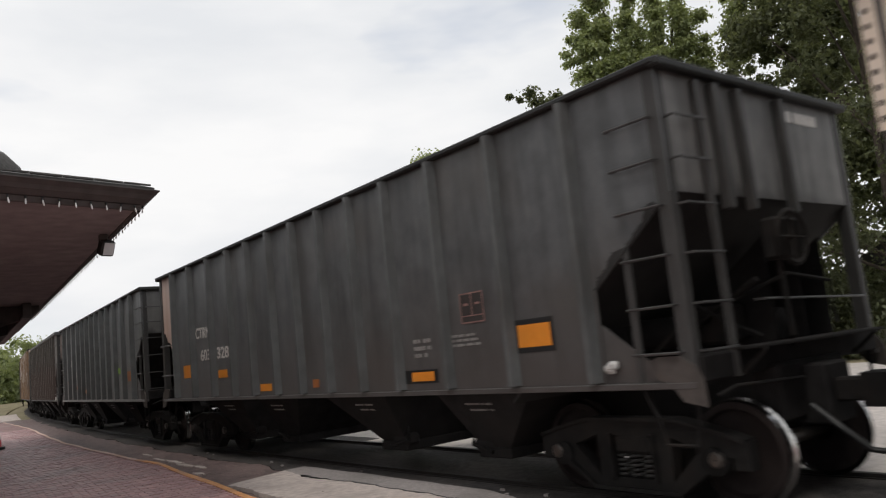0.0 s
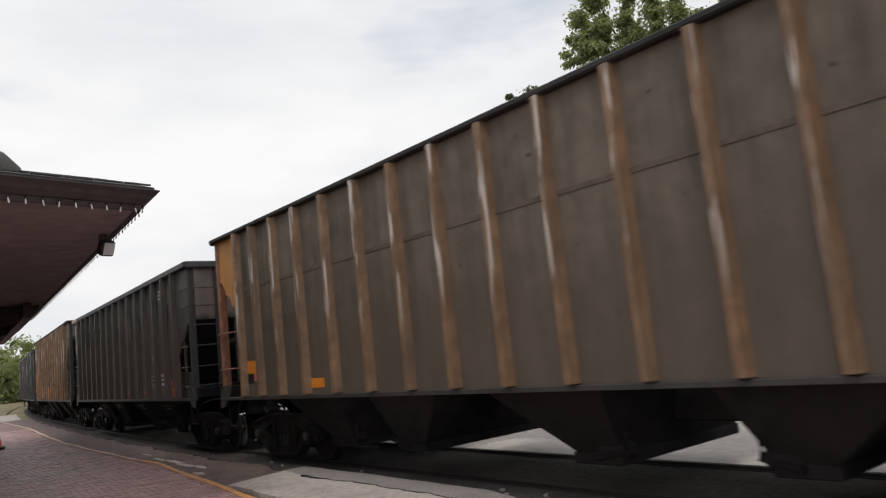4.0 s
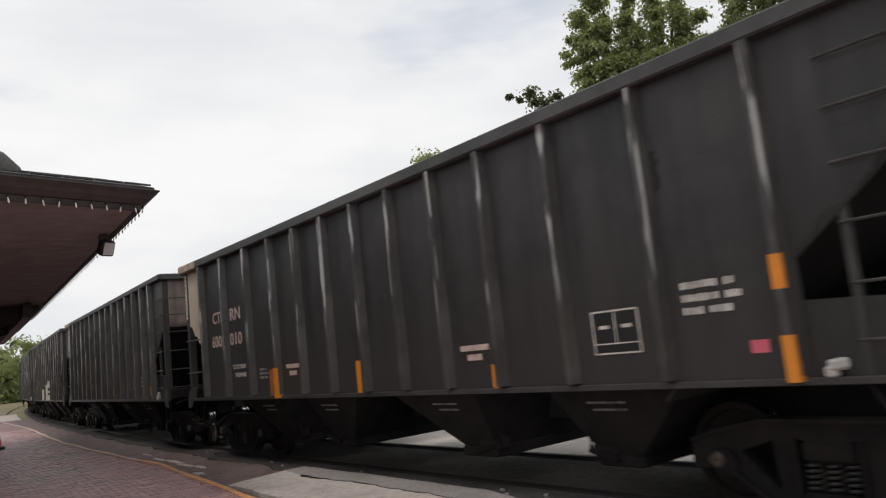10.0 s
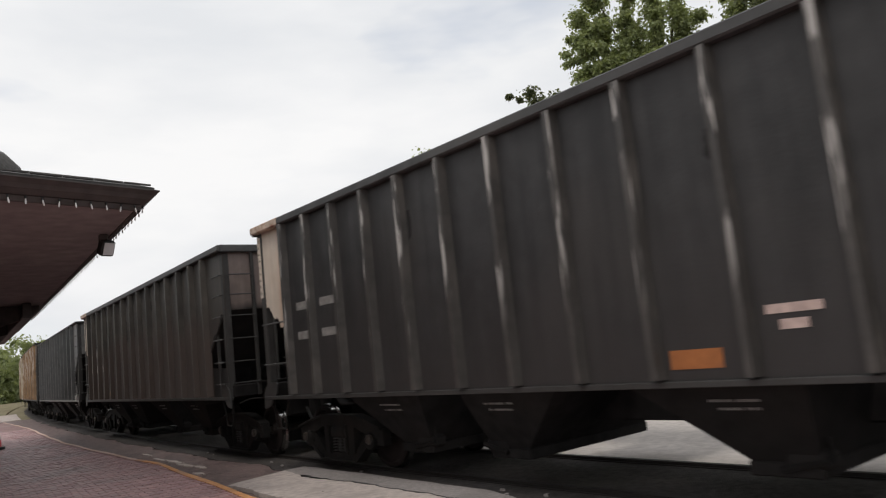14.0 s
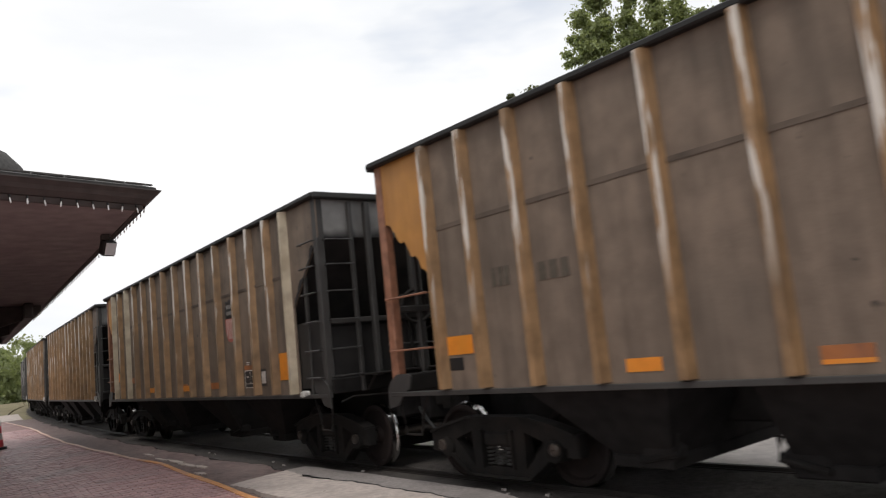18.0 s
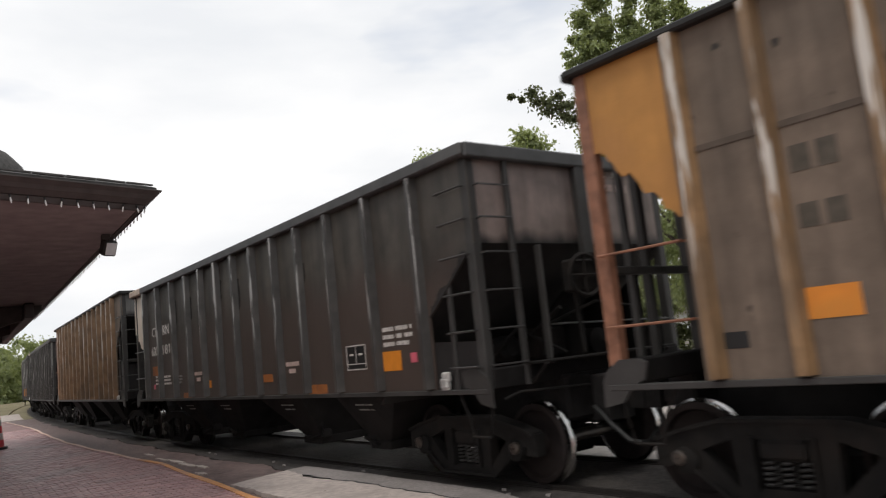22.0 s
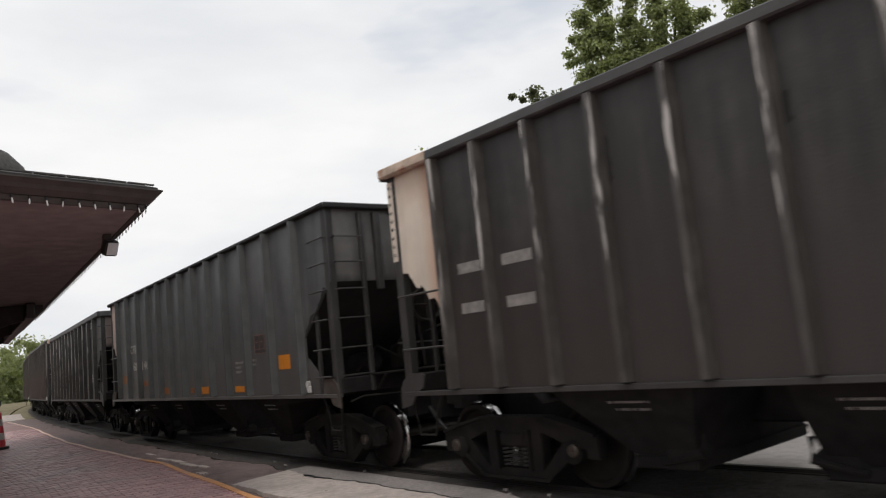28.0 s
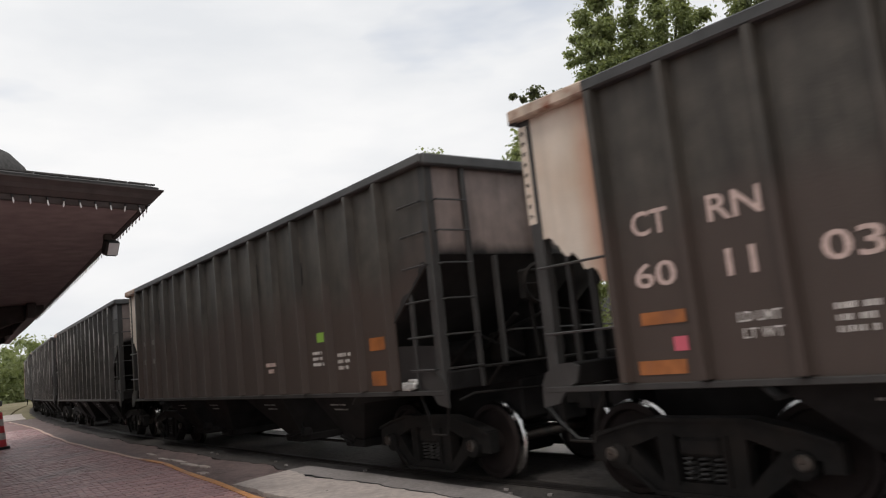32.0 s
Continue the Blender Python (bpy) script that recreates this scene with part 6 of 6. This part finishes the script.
marks(20, amber=((5.01, 1.9, 0.38, 0.13), (4.98, 1.76, 0.37, 0.12), (2.08, 1.31, 0.39, 0.11), (-5.17, 1.79, 0.31, 0.1), (-5.19, 1.66, 0.31, 0.11), (-3.76, 1.69, 0.4, 0.13)), dull=((3.62, 1.68, 0.37, 0.11), (-2.32, 1.34, 0.4, 0.12)), box=((3.62, 1.42, 0.47, 0.31),), black=((4.2, 1.45, 0.22, 0.3), (5.04, 1.57, 0.2, 0.17), (-0.43, 1.29, 0.49, 0.13)), card=((4.19, 1.46, 0.15, 0.19),), pink=((4.88, 1.46, 0.14, 0.11),), metal=((5.57, 1.17, 0.11, 0.15),))
marks(21, box=((3.8, 1.56, 0.44, 0.33),), amber=((2.92, 1.35, 0.39, 0.12), (1.17, 1.35, 0.41, 0.12), (-1.33, 1.36, 0.41, 0.12)), dull=((-3.04, 1.38, 0.42, 0.11), (-4.91, 1.77, 0.35, 0.24)), two=((2.03, 1.53, 0.44, 0.24), (-2.08, 1.53, 0.44, 0.21)), faint=((-4.03, 1.58, 0.52, 0.24),))
marks(22, amber=((-5.18, 1.87, 0.22, 0.55), (-1.52, 1.58, 0.14, 0.5), (0.14, 1.72, 0.13, 0.52), (1.51, 1.56, 0.1, 0.52), (5.22, 1.78, 0.17, 0.99)), two=((1.98, 1.54, 0.41, 0.23), (-2.07, 1.53, 0.44, 0.21)), faint=((-3.08, 1.54, 0.4, 0.22),), white=((-3.98, 1.57, 0.53, 0.26), (4.84, 1.82, 0.6, 0.29)), box=((3.84, 1.59, 0.49, 0.34),), pink=((4.98, 1.45, 0.19, 0.17),), metal=((5.62, 1.17, 0.2, 0.18),))
marks(24, redbox=((3.79, 2.0, 0.41, 0.33),), amber=((4.69, 1.65, 0.4, 0.23), (2.83, 1.25, 0.41, 0.11), (1.05, 1.26, 0.44, 0.14), (1.08, 1.25, 0.37, 0.12)), faint=((2.88, 1.64, 0.37, 0.25), (3.56, 1.7, 0.2, 0.15)), dull=((-3.04, 1.5, 0.43, 0.13), (-1.44, 1.29, 0.54, 0.15), (-5.0, 1.64, 0.43, 0.22), (0.33, 1.27, 0.21, 0.11)), metal=((5.49, 1.23, 0.09, 0.19),))
marks(25, box=((3.76, 1.56, 0.46, 0.33),), amber=((-0.25, 1.36, 0.16, 0.45), (2.27, 1.32, 0.09, 0.28), (-2.8, 1.25, 0.18, 0.24)), white=((4.63, 3.54, 0.39, 0.22), (4.54, 1.81, 0.29, 0.27)), two=((1.96, 1.52, 0.46, 0.22), (-2.22, 1.53, 0.48, 0.21)), faint=((-4.09, 1.55, 0.51, 0.24),))
marks(26, green=((3.44, 1.89, 0.26, 0.18),), box=((3.46, 1.54, 0.45, 0.28),), white=((4.23, 1.55, 0.47, 0.27), (5.03, 1.55, 0.27, 0.1), (-4.27, 1.54, 0.32, 0.25), (-3.54, 1.53, 0.43, 0.25), (-2.75, 1.52, 0.41, 0.2)), pink=((4.81, 1.52, 0.12, 0.13), (-4.92, 1.44, 0.12, 0.12)), dull=((4.96, 1.28, 0.48, 0.21), (2.66, 1.31, 0.41, 0.12), (0.97, 1.32, 0.48, 0.13), (-5.05, 1.67, 0.4, 0.11), (-5.11, 1.25, 0.43, 0.12)), two=((1.84, 1.54, 0.42, 0.23), (-1.99, 1.54, 0.35, 0.23)), faint=((4.3, 3.52, 0.48, 0.21),), metal=((5.63, 1.17, 0.17, 0.17),))
marks(27, green=((3.58, 1.95, 0.24, 0.14),), dull=((5.04, 1.75, 0.39, 0.17), (5.0, 1.3, 0.32, 0.19)), white=((3.49, 1.64, 0.39, 0.25), (4.25, 1.57, 0.47, 0.27)), two=((1.86, 1.57, 0.36, 0.21),), metal=((5.68, 1.19, 0.34, 0.13),))


def sprayed(i, *shapes):
    """Sprayed block figures; each an outline of (x, z)."""
    for s in shapes:
        fig = part("sprayed_figure", Shape().prism(s, -HALF - 0.004, -HALF - 0.001), M_GRAF, CARS[i], "pale sprayed paint figure")
        line = Shape()
        for (xa, za), (xb, zb) in zip(s, s[1:] + s[:1]):
            d = math.hypot(xb - xa, zb - za)
            nx, nz = -(zb - za) / d * 0.016, (xb - xa) / d * 0.016
            line.prism([(xa + nx, za + nz), (xb + nx, zb + nz), (xb - nx, zb - nz), (xa - nx, za - nz)], -HALF - 0.0055, -HALF - 0.003)
        part("sprayed_outline", line, M_SPRAY_D, fig, "dark olive spray outline")
        for x in KINDS[ORDER[i]]["ribs"]:
            cut = sorted(za + (zb - za) * (x - xa) / (xb - xa) for (xa, za), (xb, zb) in zip(s, s[1:] + s[:1]) if (xa - x) * (xb - x) < 0)
            for z0, z1 in zip(cut[::2], cut[1::2]):
                part("sprayed_figure", Shape().prism([(x - 0.063, -HALF - 0.005), (x + 0.063, -HALF - 0.005), (x + 0.035, -HALF - 0.103), (x - 0.035, -HALF - 0.103)], z0, z1, "z"), M_GRAF, CARS[i], "pale sprayed paint over a stake")


sprayed(11, [(-1.43, 1.12), (-1.39, 1.29), (-1.23, 1.38), (-1.13, 1.62), (-0.74, 1.64), (-0.69, 1.83), (-0.31, 1.83), (-0.36, 1.38), (-0.7, 1.37), (-0.89, 1.12)],
        [(-0.78, 1.12), (-0.69, 1.26), (-0.27, 1.28), (-0.1, 1.39), (-0.06, 1.83), (0.54, 1.83), (0.34, 1.67), (0.24, 1.31), (0.47, 1.28), (0.47, 1.12)],
        [(0.56, 1.83), (0.97, 1.85), (0.99, 1.56), (1.06, 1.12), (0.49, 1.12), (0.53, 1.47)],
        [(1.12, 1.91), (1.38, 1.97), (1.67, 2.0), (1.7, 1.79), (1.38, 1.64), (1.29, 1.43), (1.42, 1.41), (1.75, 1.12), (1.08, 1.12), (1.05, 1.34), (1.14, 1.66)],
        [(1.44, 1.51), (1.72, 1.72), (1.86, 1.84), (2.0, 1.81), (2.09, 1.48), (2.1, 1.12), (1.81, 1.12), (1.85, 1.5), (1.69, 1.53), (1.5, 1.43)])
rnd = random.Random(5)
for k in range(9):
    x, hh, w = -0.95 + k * 0.33, rnd.uniform(0.4, 0.75), rnd.uniform(0.13, 0.2)
    lean = rnd.uniform(-0.08, 0.08)
    out = [(x + w * 0.8 * math.cos(a) * (abs(math.cos(a)) ** -0.35 if abs(math.cos(a)) > 0.05 else 1) * rnd.uniform(0.6, 1.0) + lean * math.sin(a),
            1.17 + hh / 2 + hh / 2 * math.sin(a) * rnd.uniform(0.85, 1.0)) for a in [0.1 + j * 0.62 for j in range(10)]]
    sprayed(23, out)


# soot blown from the stakes' upper ends
rnd = random.Random(31)
for i, kind in enumerate(ORDER):
    if kind in ("tall", "short"):
        for x in rnd.sample(KINDS[kind]["ribs"][1:-1], 10 if i == 5 else 5):
            z1, ln, w = rnd.uniform(3.1, 3.5), rnd.uniform(0.25, 0.6) * (1.3 if i == 5 else 1), rnd.uniform(0.05, 0.1) * (1.4 if i == 5 else 1)
            side = rnd.choice((-1, 1, 1))
            a = x + side * 0.065
            edge = [(a + side * w * rnd.uniform(0.5, 1.0), z1 - ln * k / 7) for k in range(1, 7)]
            part("soot_streak", Shape().prism([(a, z1), (a + side * w * 0.7, z1)] + edge + [(a, z1 - ln)], -HALF - 0.002, -HALF - 0.0005), M_JETBLACK, CARS[i])

settle(CARS)


def motions():
    for i, ob in enumerate(CARS):
        walk(ob, [(k * 0.5, car_pose(i, k * 0.5)) for k in range(65)])
        near = [k for k in range(0, 961) if -8 < MIDS[i] + run(k / 30) < 34]
        if not near:
            continue
        times = sorted({0, *near, 960})
        clamp = lambda k: min(max(k, near[0]), near[-1])
        for w in [c for c in ob.children if c.name.startswith("wheelset")]:
            x = w.matrix_basis.translation.x
            walk(w, [(k / 30, pose(x, 0, WHEEL_R, 0, math.degrees((run(near[0] / 30) - run(clamp(k) / 30)) / WHEEL_R), 0)) for k in times])


motions()
